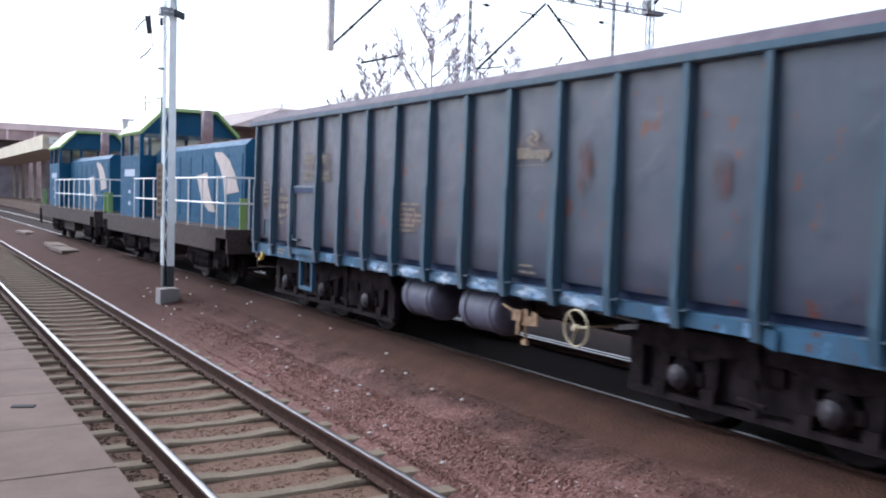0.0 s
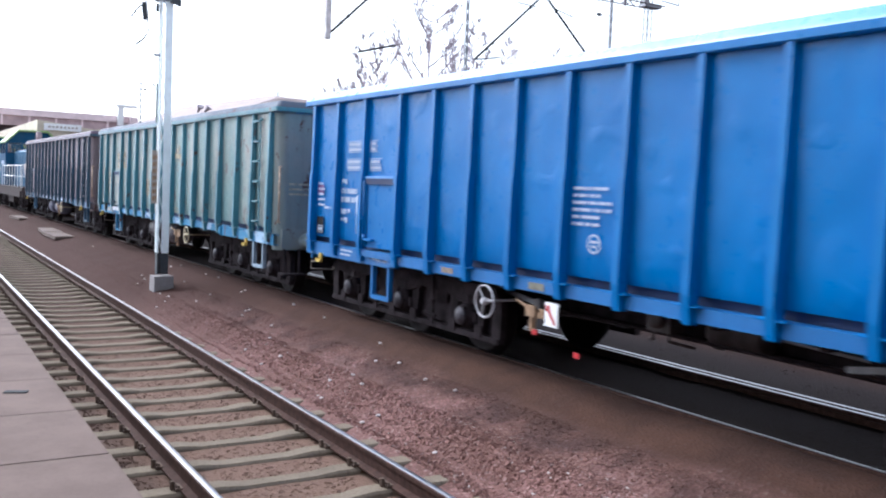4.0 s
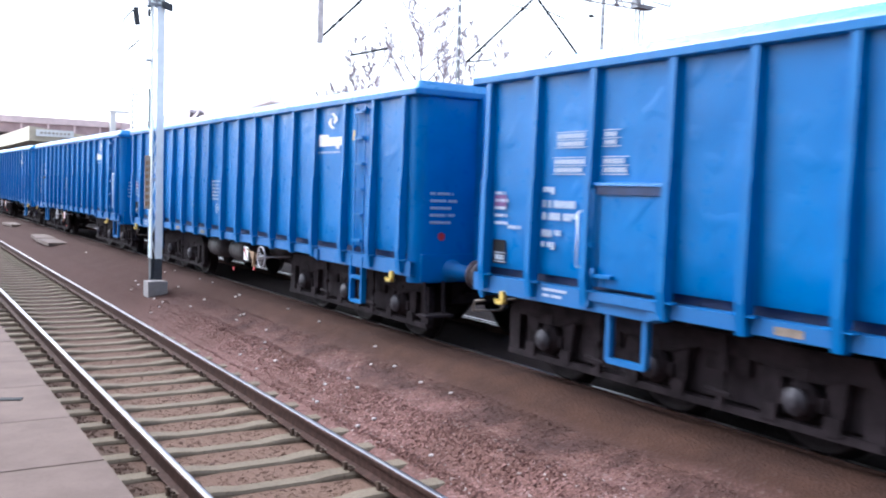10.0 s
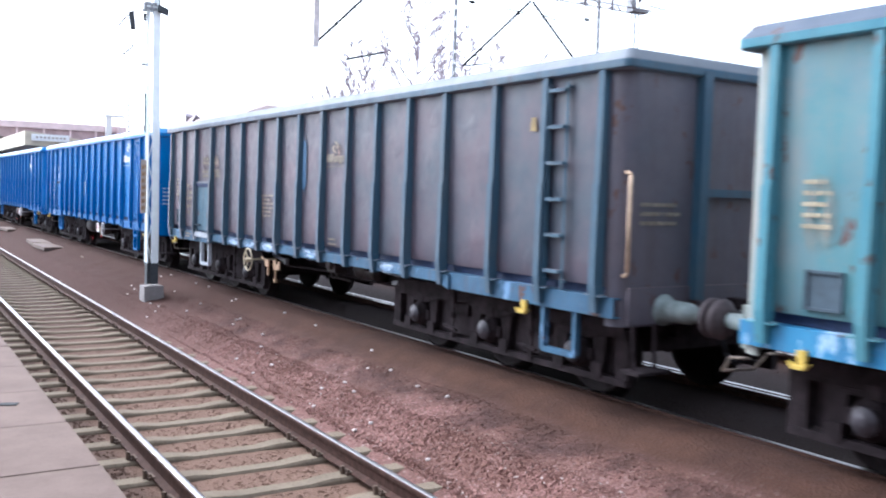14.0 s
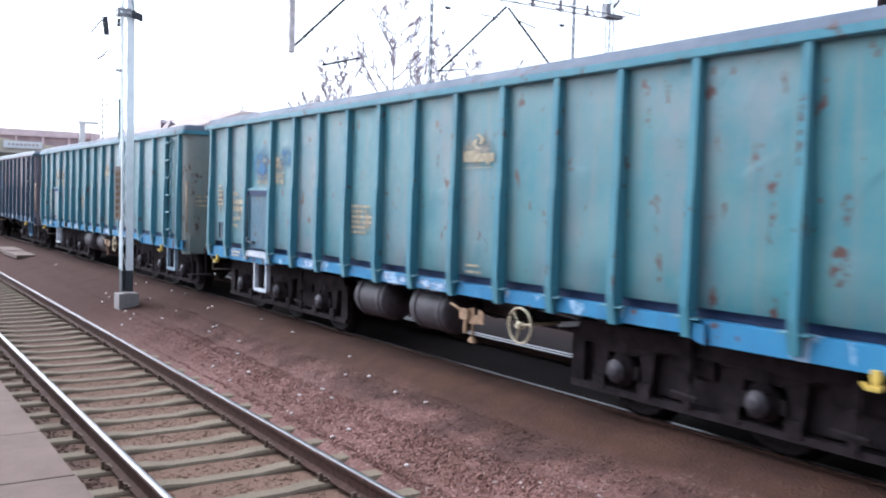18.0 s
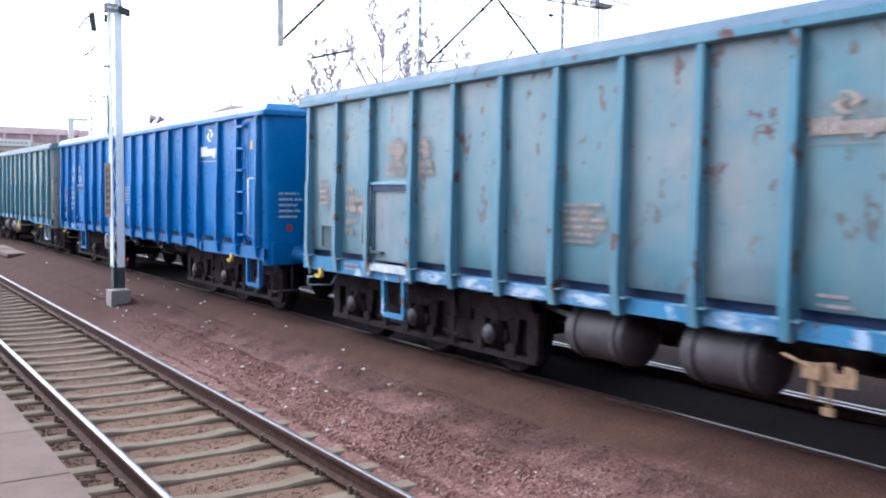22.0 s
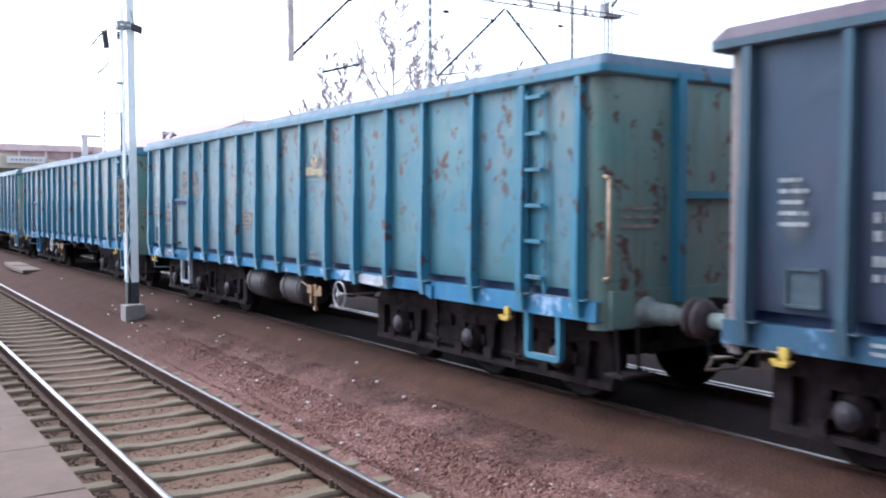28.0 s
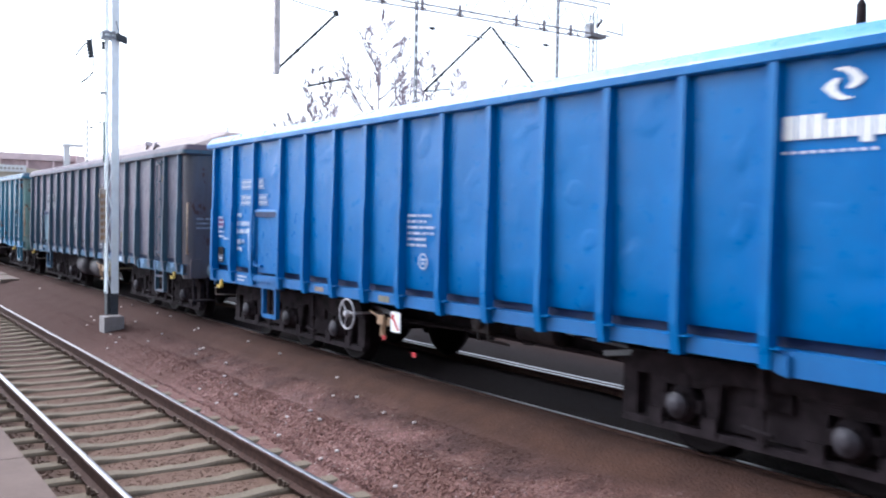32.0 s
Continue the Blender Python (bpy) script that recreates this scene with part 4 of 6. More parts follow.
def long_frame_mesh(bm):
    """Side frame over three axles: top beam, low tie bar, end plates and pedestals."""
    extrude(bm, ((-2.1, 0.62), (-2.0, 0.80), (-0.6, 0.84), (0.6, 0.84), (2.0, 0.80), (2.1, 0.62), (1.9, 0.62), (0.5, 0.66), (-0.5, 0.66), (-1.9, 0.62)), "x", -0.05, 0.05)
    box(bm, -0.075, 0.075, -2.02, 2.02, 0.80, 0.815)
    for y in (-2.03, 2.03):
        extrude(bm, ((y - 0.08, 0.24), (y + 0.08, 0.24), (y + 0.08, 0.70), (y - 0.08, 0.70)), "x", -0.04, 0.04)
    for y in (-1.72, -1.18, -0.27, 0.27, 1.18, 1.72):
        extrude(bm, ((y - 0.05, 0.27), (y + 0.05, 0.27), (y + 0.09, 0.66), (y - 0.09, 0.66)), "x", -0.035, 0.035)


def tie_bar_mesh(bm):
    box(bm, -0.06, 0.03, -2.1, 2.1, 0.195, 0.255)
    for y in (-1.72, -1.18, -0.27, 0.27, 1.18, 1.72):
        box(bm, -0.075, -0.055, y - 0.07, y + 0.07, 0.23, 0.36)


def leaf_spring_mesh(bm):
    for k in range(5):
        d = 0.42 - 0.06 * k
        box(bm, -0.05, 0.05, -d, d, 0.645 - 0.018 * k, 0.66 - 0.018 * k)
    box(bm, -0.06, 0.06, -0.06, 0.06, 0.54, 0.67)
    for y in (-0.40, 0.40):
        rod(bm, (-0.03, y, 0.62), (-0.03, y, 0.78), 0.022, 6)


def brake_hanger_mesh(bm):
    """A hanging link with an eye and a slack adjuster."""
    extrude(bm, ((-0.03, 0.24), (0.03, 0.24), (0.045, 0.50), (0.03, 0.82), (-0.03, 0.82), (-0.045, 0.50)), "x", -0.02, 0.0)
    rod(bm, (-0.03, -0.12, 0.34), (-0.03, 0.14, 0.36), 0.022, 6)
    rod(bm, (-0.04, 0, 0.50), (0.02, 0, 0.50), 0.035, 8)


def cap_mesh(bm):
    lathe(bm, ((0.0, 0.10), (-0.015, 0.105), (-0.03, 0.095), (-0.03, 0.07), (-0.045, 0.065), (-0.05, 0.02)), 16)


def long_bogie(w, y):
    """The wagons' three-axle bogie."""
    b = part("bogie", None, w, pose(0, y, 0), "dark dusty three-axle bogie")
    I, J = M["iron"], M["iron2"]
    axles = (-1.45, 0.0, 1.45)
    for s in (-1, 1):
        sf = part("side_frame", shared("long_frame", long_frame_mesh, I), b, pose(s * 1.0, 0, 0, 0, 0, 0 if s < 0 else 180))
        part("tie_bar", shared("tie_bar", tie_bar_mesh, J), sf)
        # added sheet closes the frame's gaps, its grey standing for the shade behind
        part("guard_plate", shared("guard_plate", lambda bm: [box(bm, 0.045, 0.06, -2.0, 2.0, 0.27, 0.74)], M["gap_fill"]), sf)
        for a in axles:
            part("axle_box", shared("axle_box", axlebox_mesh, J), sf, pose(0, a, WHEEL_R))
            part("leaf_spring", shared("leaf_spring", leaf_spring_mesh, J), sf, pose(0, a, 0))
            if s < 0:
                part("axle_cap", shared("axle_cap", cap_mesh, M["cap"]), sf, pose(-0.12, a, WHEEL_R))
        for a in (-0.74, 0.70):
            part("brake_hanger", shared("brake_hanger", brake_hanger_mesh, J), sf, pose(-0.07, a, 0))
    part("brake_gear", shared("brake_gear", lambda bm: [box(bm, -0.6, 0.6, -1.95, 1.95, 0.46, 0.72), soften(bm, 0.05)], I), b)
    part("bolster", shared("bolster", bolster_mesh, I), b, pose(0, 0.72, 0))
    part("bolster", shared("bolster", bolster_mesh, I), b, pose(0, -0.72, 0))
    sets = []
    for a in axles:
        ws = part("wheelset", shared("axle", axle_mesh, I), b, pose(0, a, WHEEL_R))
        for s in (-1, 1):
            part("wheel", shared("wheel", wheel_mesh, M["wheel"]), ws, pose(s * 0.75, 0, 0, 0, 0, 0 if s < 0 else 180))
        sets.append(ws)
        part("brake_beam", shared("brake_beam", brake_beam_mesh, I), b, pose(0, a + (0.56 if a <= 0 else -0.56), 0, 0, 0, 0 if a <= 0 else 180))
    return sets


def bogie(w, y):
    b = part("bogie", None, w, pose(0, y, 0), "dark cast-steel two-axle bogie")
    I, J = M["iron"], M["iron2"]
    for s in (-1, 1):
        sf = part("side_frame", shared("side_frame", sideframe_mesh, J), b, pose(s * 1.0, 0, 0, 0, 0, 0 if s < 0 else 180))
        for a in (-0.9, 0.9):
            part("axle_box", shared("axle_box", axlebox_mesh, J), sf, pose(0, a, WHEEL_R))
    part("bolster", shared("bolster", bolster_mesh, I), b)
    sets = []
    for a in (-0.9, 0.9):
        ws = part("wheelset", shared("axle", axle_mesh, I), b, pose(0, a, WHEEL_R))
        for s in (-1, 1):
            part("wheel", shared("wheel", wheel_mesh, M["wheel"]), ws, pose(s * 0.75, 0, 0, 0, 0, 0 if s < 0 else 180))
        sets.append(ws)
        for d in (-0.52, 0.52):
            part("brake_beam", shared("brake_beam", brake_beam_mesh, I), b, pose(0, a + d, 0, 0, 0, 0 if d > 0 else 180))
    return sets


M["grip"] = plain("worn_brown_grip", (120, 108, 100), 0.7, 0.2, 0.25, 8)
M["buffer_face"] = plain("greasy_brown_buffer_face", (84, 74, 78), 0.7, 0.2, 0.3, 7)
M["old_buffer"] = plain("worn_grey_green_buffer", (138, 150, 150), 0.6, 0.1, 0.3, 8)
M["bare_blue"] = wash("chalky_worn_solebar_paint", (206, 218, 236), (150, 186, 224))
M["slate"] = plain("slate_document_frame", (66, 84, 98), 0.7, 0, 0.2)
M["pale_step"] = plain("worn_whitish_step", (196, 202, 212), 0.55, 0, 0.25, 8)
M["dull_step"] = plain("dull_blue_grey_step", (146, 164, 182), 0.55, 0, 0.2, 8)
M["old_warn"] = plain("dull_ochre_mark", (150, 128, 84), 0.7, 0, 0.3)
M["red_wash"] = plain("faded_red_panel", (110, 70, 130), 0.6, 0, 0.2)
M["ochre"] = plain("ochre_plate", (122, 118, 102), 0.6, 0, 0.3)
M["brown_plate"] = plain("worn_brown_plate", (138, 122, 108), 0.6, 0, 0.3)


def wagon(sch, kind, label, rear="stirrup", emblem=None, patches=(), tank_col=None, marks=True, wheel=None, hatch=None, step=None, sill=None, bare=(), rim=0.81, chalk=None):
    """kind A: hand wheel past the middle, two air tanks; kind B: hand wheel by the leading bogie."""
    w = thing("open_wagon", pose(0, 0, 0), label, "goods wagon", "open wagons of the goods train")
    P, Q, S, mk = sch["panel"], sch["post"], sch["sole"], sch["mark"]
    E = sch["end"] or P
    part("floor", shared("wagon_floor", floor_mesh, M["iron"]), w, None, "dark wagon floor on steel beams")
    for s in (-1, 1):
        flip = pose(0, 0, 0, 0, 0, 0 if s < 0 else 180)
        wall = part("side_wall", shared("side_sheet", side_sheet, P), w, flip)
        part("solebar", shared("solebar", solebar_mesh, S), w, flip)
        # strip coloured as the shade in the slot above the solebar
        part("foot_strip", shared("foot_strip", lambda bm: box(bm, -SIDE + 0.10, -SIDE + 0.115, -HALF + 0.1, HALF - 0.1, 0.99, 1.2), M["navy"]), w, flip)
        for y in sorted({p * q for p in POSTS for q in (-1, 1)}):
            part("post", shared("post", post_mesh, Q), wall, pose(-SIDE, y, 0))
        ends = part("end_wall", shared("end_sheet", end_sheet, E), w, flip)
        for x in (-0.5, 0.5):
            part("end_post", shared("end_post", end_post_mesh, Q), ends, pose(x, HALF, 0))
        part("end_beam", shared("end_beam", end_beam_mesh, Q), ends, pose(0, HALF, 0))
        hs = part("headstock", shared("headstock", headstock_mesh, E), w, flip)
        for x in (-0.875, 0.875):
            bf = part("buffer", shared("buffer_sleeve", buffer_sleeve_mesh, Q if sch is BLUE else M["old_buffer"]), w, flip @ pose(x, HALF, 0.92))
            part("buffer_head", shared("buffer_head", buffer_head_mesh, M["buffer_face"]), bf)
        part("coupling", shared("drawgear", drawgear_mesh, M["iron"]), hs, pose(0, HALF, 0.95))
        part("air_hose", shared("hose", hose_mesh, M["black"]), hs, pose(0.35, HALF, 0.82))
        part("shunter_grip", shared("shunter_grip", shunter_grip_mesh, M["dull_step"] if sch["mark"] is M["mark_dim"] else M["grip"]), hs, pose(-1.0, HALF, 0.72, 0, 0, 0))
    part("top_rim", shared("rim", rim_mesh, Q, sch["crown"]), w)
    # the hatch in its bay, with the step under it
    yb = 4.37
    h = part("hatch", shared("hatch", hatch_mesh, hatch or P), w, pose(-SIDE, yb, 0), "small side hatch, closed")
    part("lintel", shared("lintel", lintel_mesh, Q), h)
    # proud navy bars paint the shade under the lintel and along one jamb
    part("hinge_gap", shared("hinge_gap", lambda bm: [box(bm, -0.05, -0.01, -0.39, 0.39, 1.885, 1.957), box(bm, -0.036, -0.012, 0.345, 0.372, 1.09, 1.90)], M["navy"]), h, None, "dark strips painting the shade round the hatch")
    for y in (-0.375, 0.375):
        part("jamb", shared("jamb", jamb_mesh, Q), h, pose(0, y, 0))
    part("latch", shared("latch", hatch_latch_mesh, Q if sch is BLUE else M["slate"]), h)
    part("sill", shared("hatch_sill", hatch_sill_mesh, sill or S), h)
    part("grab_rail", shared("grab", grab_mesh, M["white"] if sch is BLUE else M["tan"]), w, pose(-SIDE, 4.96, 0), "pale grab rail")
    part("step", shared("stirrup", stirrup_mesh, step or S), w, pose(-SIDE + 0.03, 4.36, 0))
    # rear ladder, rear step
    ly = -5.275 if rear == "ladder" else -5.81
    lad = part("ladder", shared("ladder_rail", ladder_rail_mesh, Q), w, pose(-SIDE, ly + 0.125, 0))
    part("ladder_rail", shared("ladder_rail", ladder_rail_mesh, Q), lad, pose(0, -0.25, 0))
    for k in range(6):
        part("rung", shared("rung", rung_mesh, Q), lad, pose(0, -0.125, 1.2 + 0.33 * k))
    if rear == "ladder":
        wide = Matrix.Identity(4) if sch is BLUE else pose(0, -0.08, 0.13) @ Matrix.Diagonal((1, 1.47, 0.87, 1))
        st = part("rear_step", shared("low_ladder", lambda bm: extrude(bm, ((-0.175, 1.0), (-0.175, 0.41), (-0.155, 0.385), (0.155, 0.385), (0.175, 0.41), (0.175, 1.0), (0.135, 1.0), (0.135, 0.425), (-0.135, 0.425), (-0.135, 1.0)), "x", -0.04, 0.03), Q), w, pose(-SIDE, -5.23, 0) @ wide)
        part("low_rung", shared("low_rung", lambda bm: box(bm, -0.045, 0.025, -0.14, 0.14, 0.70, 0.74), Q), st)
    else:
        part("rear_step", shared("stirrup", stirrup_mesh, Q if sch["mark"] is M["mark_dim"] else S if sch is BLUE or sch["mark"] in (M["mark_old"], M["mark_grey"]) else M["dull_step"]), w, pose(-SIDE + 0.03, -6.14 if sch is BLUE else -5.87, 0) @ Matrix.Diagonal((1, 1.03, 1, 1)))
    for y in (6.07, -5.41 if rear != "ladder" else -6.2):
        part("rope_hook", shared("hook", hook_mesh, M["yellow"]), w, pose(-SIDE - 0.03, y, 0.80) @ Matrix.Diagonal((1, 0.62, 0.72, 1)), "yellow rope hook")
    if sch is not BLUE:
        part("corner_rail", shared("corner_rail", corner_rail_mesh, M["tan"]), w, pose(-SIDE, -HALF, 0))
    elif rear != "ladder":
        part("side_rail", shared("side_rail", side_rail_mesh, M["white"]), w, pose(-SIDE, -6.17, 0), "white upright grab rail")
    part("corner_step", shared("corner_step", corner_step_mesh, M["iron2"]), w, pose(-SIDE + 0.12, -HALF - 0.04, 0))
    # brake gear
    part("brake_rigging", shared("rigging", rigging_mesh, M["iron"]), w)
    cyl = part("brake_cylinder", shared("brake_cylinder", brake_cylinder_mesh, M["tank_dark"]), w, pose(-0.45, -0.55, 0.74))
    part("piston_rod", shared("piston_rod", lambda bm: rod(bm, (0, -0.3, 0), (0.05, -1.5, -0.06), 0.022, 6), M["steel"]), cyl)
    part("pull_rod", shared("pull_rod", lambda bm: [line(bm, ((-0.75, 2.35, 0.60), (-0.7, 0.6, 0.63), (-0.66, -2.35, 0.60)), 0.016, 6)], M["iron2"]), w)
    part("distributor", shared("distributor", distributor_mesh, M["tank_dark"]), w, pose(-0.72, 0.12, 0.78))
    for y in (-2.05, 2.15):
        part("brake_link", shared("brake_link", lambda bm: [box(bm, -0.02, 0.02, -0.30, 0.30, -0.025, 0.025), box(bm, -0.03, 0.03, -0.32, -0.24, -0.05, 0.05)], M["steel"]), w, pose(-0.8, y, 0.72, -9 if y < 0 else 7))
    wy = wheel if wheel is not None else -1.92 if kind == "A" else 1.975
    part("hand_wheel", shared("handwheel", handwheel_mesh, sch["wheel"]), w, pose(-SIDE - 0.05, wy, 0.72) @ Matrix.Diagonal((1, rim, rim, 1)), "spoked hand brake wheel")
    if kind == "A":
        for y in (1.35, 0.13) if sch is BLUE else (1.20, -0.11):
            at = pose(-0.95, y, 0.68) @ Matrix.Diagonal((0.8, 0.9, 0.8, 1)) if sch is BLUE else pose(-SIDE + 0.32, y, 0.66)
            part("air_tank", shared("tank", tank_mesh, tank_col or sch["tank"]), w, at)
        py, ry = -1.12, -1.4
    else:
        py, ry = 0.93, 1.26
    part("brake_lever", shared("lever", lever_mesh, M["brown_gear"]), w, pose(-SIDE + 0.02, ry if sch is BLUE or kind == "B" else -0.95, 0.68))
    part("lever_plate", shared("lever_plate", lever_plate_mesh, M["brown_gear"]), w, pose(-SIDE + 0.03, py if sch is not BLUE else ry - 0.08, 0.70) @ Matrix.Scale(1.0 if sch is not BLUE else 0.7, 4))
    if sch is BLUE:
        pl = part("brake_plate", shared("plate", plate_mesh, M["white"]), w, pose(-SIDE, py, 0.72), "white brake plate with a dark red mark")
        part("plate_mark", shared("plate_mark", plate_mark_mesh, M["red"]), pl)
        for y, z in ((-1.5, 0.50), (-0.51, 0.41)) if kind == "A" else ((1.18, 0.52), (0.55, 0.40)):
            part("release_tag", shared("tag", lambda bm: box(bm, -0.01, 0, -0.035, 0.03, -0.025, 0.025), M["red"]), w, pose(-SIDE, y, z))
    sets = long_bogie(w, 4.33) + long_bogie(w, -4.33)
    # stencilled writing, all unreadable
    if marks:
        x = -SIDE - 0.014
        def put(key, build, y, z, m=mk, name="lettering"):
            tagged(part(name, shared(key, build, m), w, pose(x, y, z)), kind="stuff")
        put("class_block", class_block_mesh, 5.46 if sch is not BLUE else 5.52, 1.95)
        old = sch is not BLUE
        put("t_load", lambda bm: frame_rows(bm, 0.42, 2, 0.07), 4.50 if old else 5.36, 2.44)
        put("t_load2", lambda bm: frame_rows(bm, 0.45, 2, 0.075), 4.51 if old else 5.39, 2.21)
        put("t_load3", lambda bm: frame_rows(bm, 0.22, 2, 0.07), 3.84 if old else 4.73, 2.44)
        put("t_load4", lambda bm: frame_rows(bm, 0.33, 2, 0.075), 3.84 if old else 4.73, 2.21)
        put("t_cls", lambda bm: text_rows(bm, 0.25, 5, 0.045, 0.03, 8), 6.15 if old else 6.29, 2.05 if old else 1.89)
        put("t_dat", lambda bm: text_rows(bm, 0.52, 6, 0.044, 0.02, 5), 1.49 if old else 0.69, 1.8 if old else 1.94)
        if not old:
            tagged(part("lettering", shared("t_seal", seal_mesh, mk), w, pose(x, 0.38, 1.43)), kind="stuff")
        put("t_sol", lambda bm: text_rows(bm, 0.36, 2, 0.04, 0.015, 6), -4.2, 1.01)
        tagged(part("lettering", shared("t_sol", lambda bm: text_rows(bm, 0.36, 2, 0.04, 0.015, 6), mk), w, pose(-SIDE - 0.035, 5.45, 1.0)), kind="stuff")
        if not old:
            tagged(part("frame_mark", shared("t_box", lambda bm: frame_rows(bm, 0.2, 1, 0.09), mk), w, pose(x, 6.28, 1.27)), kind="stuff")
        if old:
            part("document_frame", shared("doc", lambda bm: [box(bm, -0.02, 0, -0.12, 0.12, z, z + 0.02) for z in (-0.12, 0.12)] + [box(bm, -0.02, 0, y, y + 0.02, -0.12, 0.14) for y in (-0.12, 0.1)] + [box(bm, -0.005, 0, -0.1, 0.1, -0.1, 0.12)], Q if sch is BLUE else M["slate"]), w, pose(-SIDE, 5.96, 1.29) @ Matrix.Diagonal((1, 1.2, 1.05, 1)))
        if old:
            put("t_small", lambda bm: text_rows(bm, 0.26, 2, 0.035, 0.03, 12), -0.98, 1.24)
            for y, z, sx, sz in ((6.02, 1.82, 0.8, 2.3), (4.28, 2.33, 1.25, 1.5), (3.68, 2.33, 0.95, 1.4), (5.26, 1.72, 1.1, 1.9), (1.22, 1.62, 1.5, 1.6), (-1.14, 2.38, 1.4, 1.4)):
                part("paint_patch", shared("patch", patch_mesh, sch["wash"]), w, pose(-SIDE - 0.0125, y, z) @ Matrix.Diagonal((1, sx, sz, 1)))
        else:
            tagged(part("lettering", shared("t_frm", lambda bm: text_rows(bm, 0.26, 1, 0.05, 0.03, 21), mk), w, pose(x, 6.06, 1.56)), kind="stuff")
            part("red_panel", shared("t_red", lambda bm: box(bm, -0.002, 0, -0.2, 0, -0.13, 0), M["red_wash"]), w, pose(x + 0.001, 6.30, 1.85))
            part("tare_plate", shared("t_black", lambda bm: box(bm, -0.002, 0, -0.22, 0, -0.12, 0.12), M["black"]), w, pose(x + 0.001, 6.31, 1.28))
            part("solebar_plate", shared("t_plate", lambda bm: box(bm, -0.004, 0, -0.12, 0.12, -0.03, 0.03), M["brown_plate"]), w, pose(-SIDE - 0.032, 2.75, 0.965))
            part("solebar_plate", shared("t_plate", lambda bm: box(bm, -0.004, 0, -0.12, 0.12, -0.035, 0.035), M["ochre"]), w, pose(-SIDE - 0.032, 1.15, 0.965))
        tagged(part("lettering", shared("t_end" if old else "t_end5", lambda bm: text_rows(bm, 0.5, 3, 0.05, 0.03, 9) if old else text_rows(bm, 0.4, 5, 0.05, 0.035, 10), mk), w, pose(-1.2, -HALF - 0.012, 1.86, 0, 0, 90)), kind="stuff")
        if not old:
            part("end_mark", shared("end_mark", lambda bm: lathe(bm, ((-0.004, 0.05), (0, 0.05)), 14), M["red"]), w, pose(-1.03, -HALF - 0.004, 1.33, 0, 0, 90), "round red mark")
    if sch is DARK_SLATE or hatch and kind == "B":
        part("warning_mark", shared("warn", lambda bm: extrude(bm, ((-0.05, 0), (0.05, 0), (0.03, 0.13), (-0.03, 0.13)), "x", -0.004, 0), M["old_warn"]), w, pose(-SIDE - 0.014, -5.42, 2.5))
    if emblem:
        em = part("emblem", shared("emblem", emblem_mesh, emblem), w, pose(-SIDE - 0.014, *((-4.40, 2.78) if sch is BLUE else (-1.14, 2.47))) @ Matrix.Diagonal((1, 0.85, 0.85, 1) if sch is BLUE else (1, 0.62, 0.62, 1)), "two-bladed company emblem")
        part("emblem_blade", shared("emblem", emblem_mesh, emblem), em, pose(0, 0, 0, 180))
        tagged(part("company_name", shared("word", word_mesh, emblem), w, pose(-SIDE - 0.014, *((-3.97, 2.44) if sch is BLUE else (-0.89, 2.27))) @ Matrix.Diagonal((1, 1, 1, 1) if sch is BLUE else (1, 0.7, 0.7, 1)), "worn company lettering"), kind="stuff")
        if sch is BLUE:
            part("warning_mark", shared("warn", lambda bm: extrude(bm, ((-0.05, 0), (0.05, 0), (0.03, 0.13), (-0.03, 0.13)), "x", -0.004, 0), M["yellow"]), w, pose(-SIDE - 0.014, -5.06 if rear == "ladder" else -6.14, 2.50))
    for y in bare:
        part("paint_patch", shared("patch", patch_mesh, M["bare_blue"]), w, pose(-SIDE - 0.0325, y, 0.97) @ Matrix.Diagonal((1, 1.7, 0.62, 1)))
    if chalk is not None:
        part("paint_patch", shared("patch", patch_mesh, M["pale_step"]), w, pose(-SIDE - 0.034, chalk, 0.965) @ Matrix.Diagonal((1, 1.8, 0.5, 1)), "chalky white patch")
    for y, z, sx, sz, m in patches:
        part("paint_patch", shared("patch", patch_mesh, m), w, pose(-SIDE - 0.016, y, z) @ Matrix.Diagonal((1, sx, sz, 1)))
    return w, sets


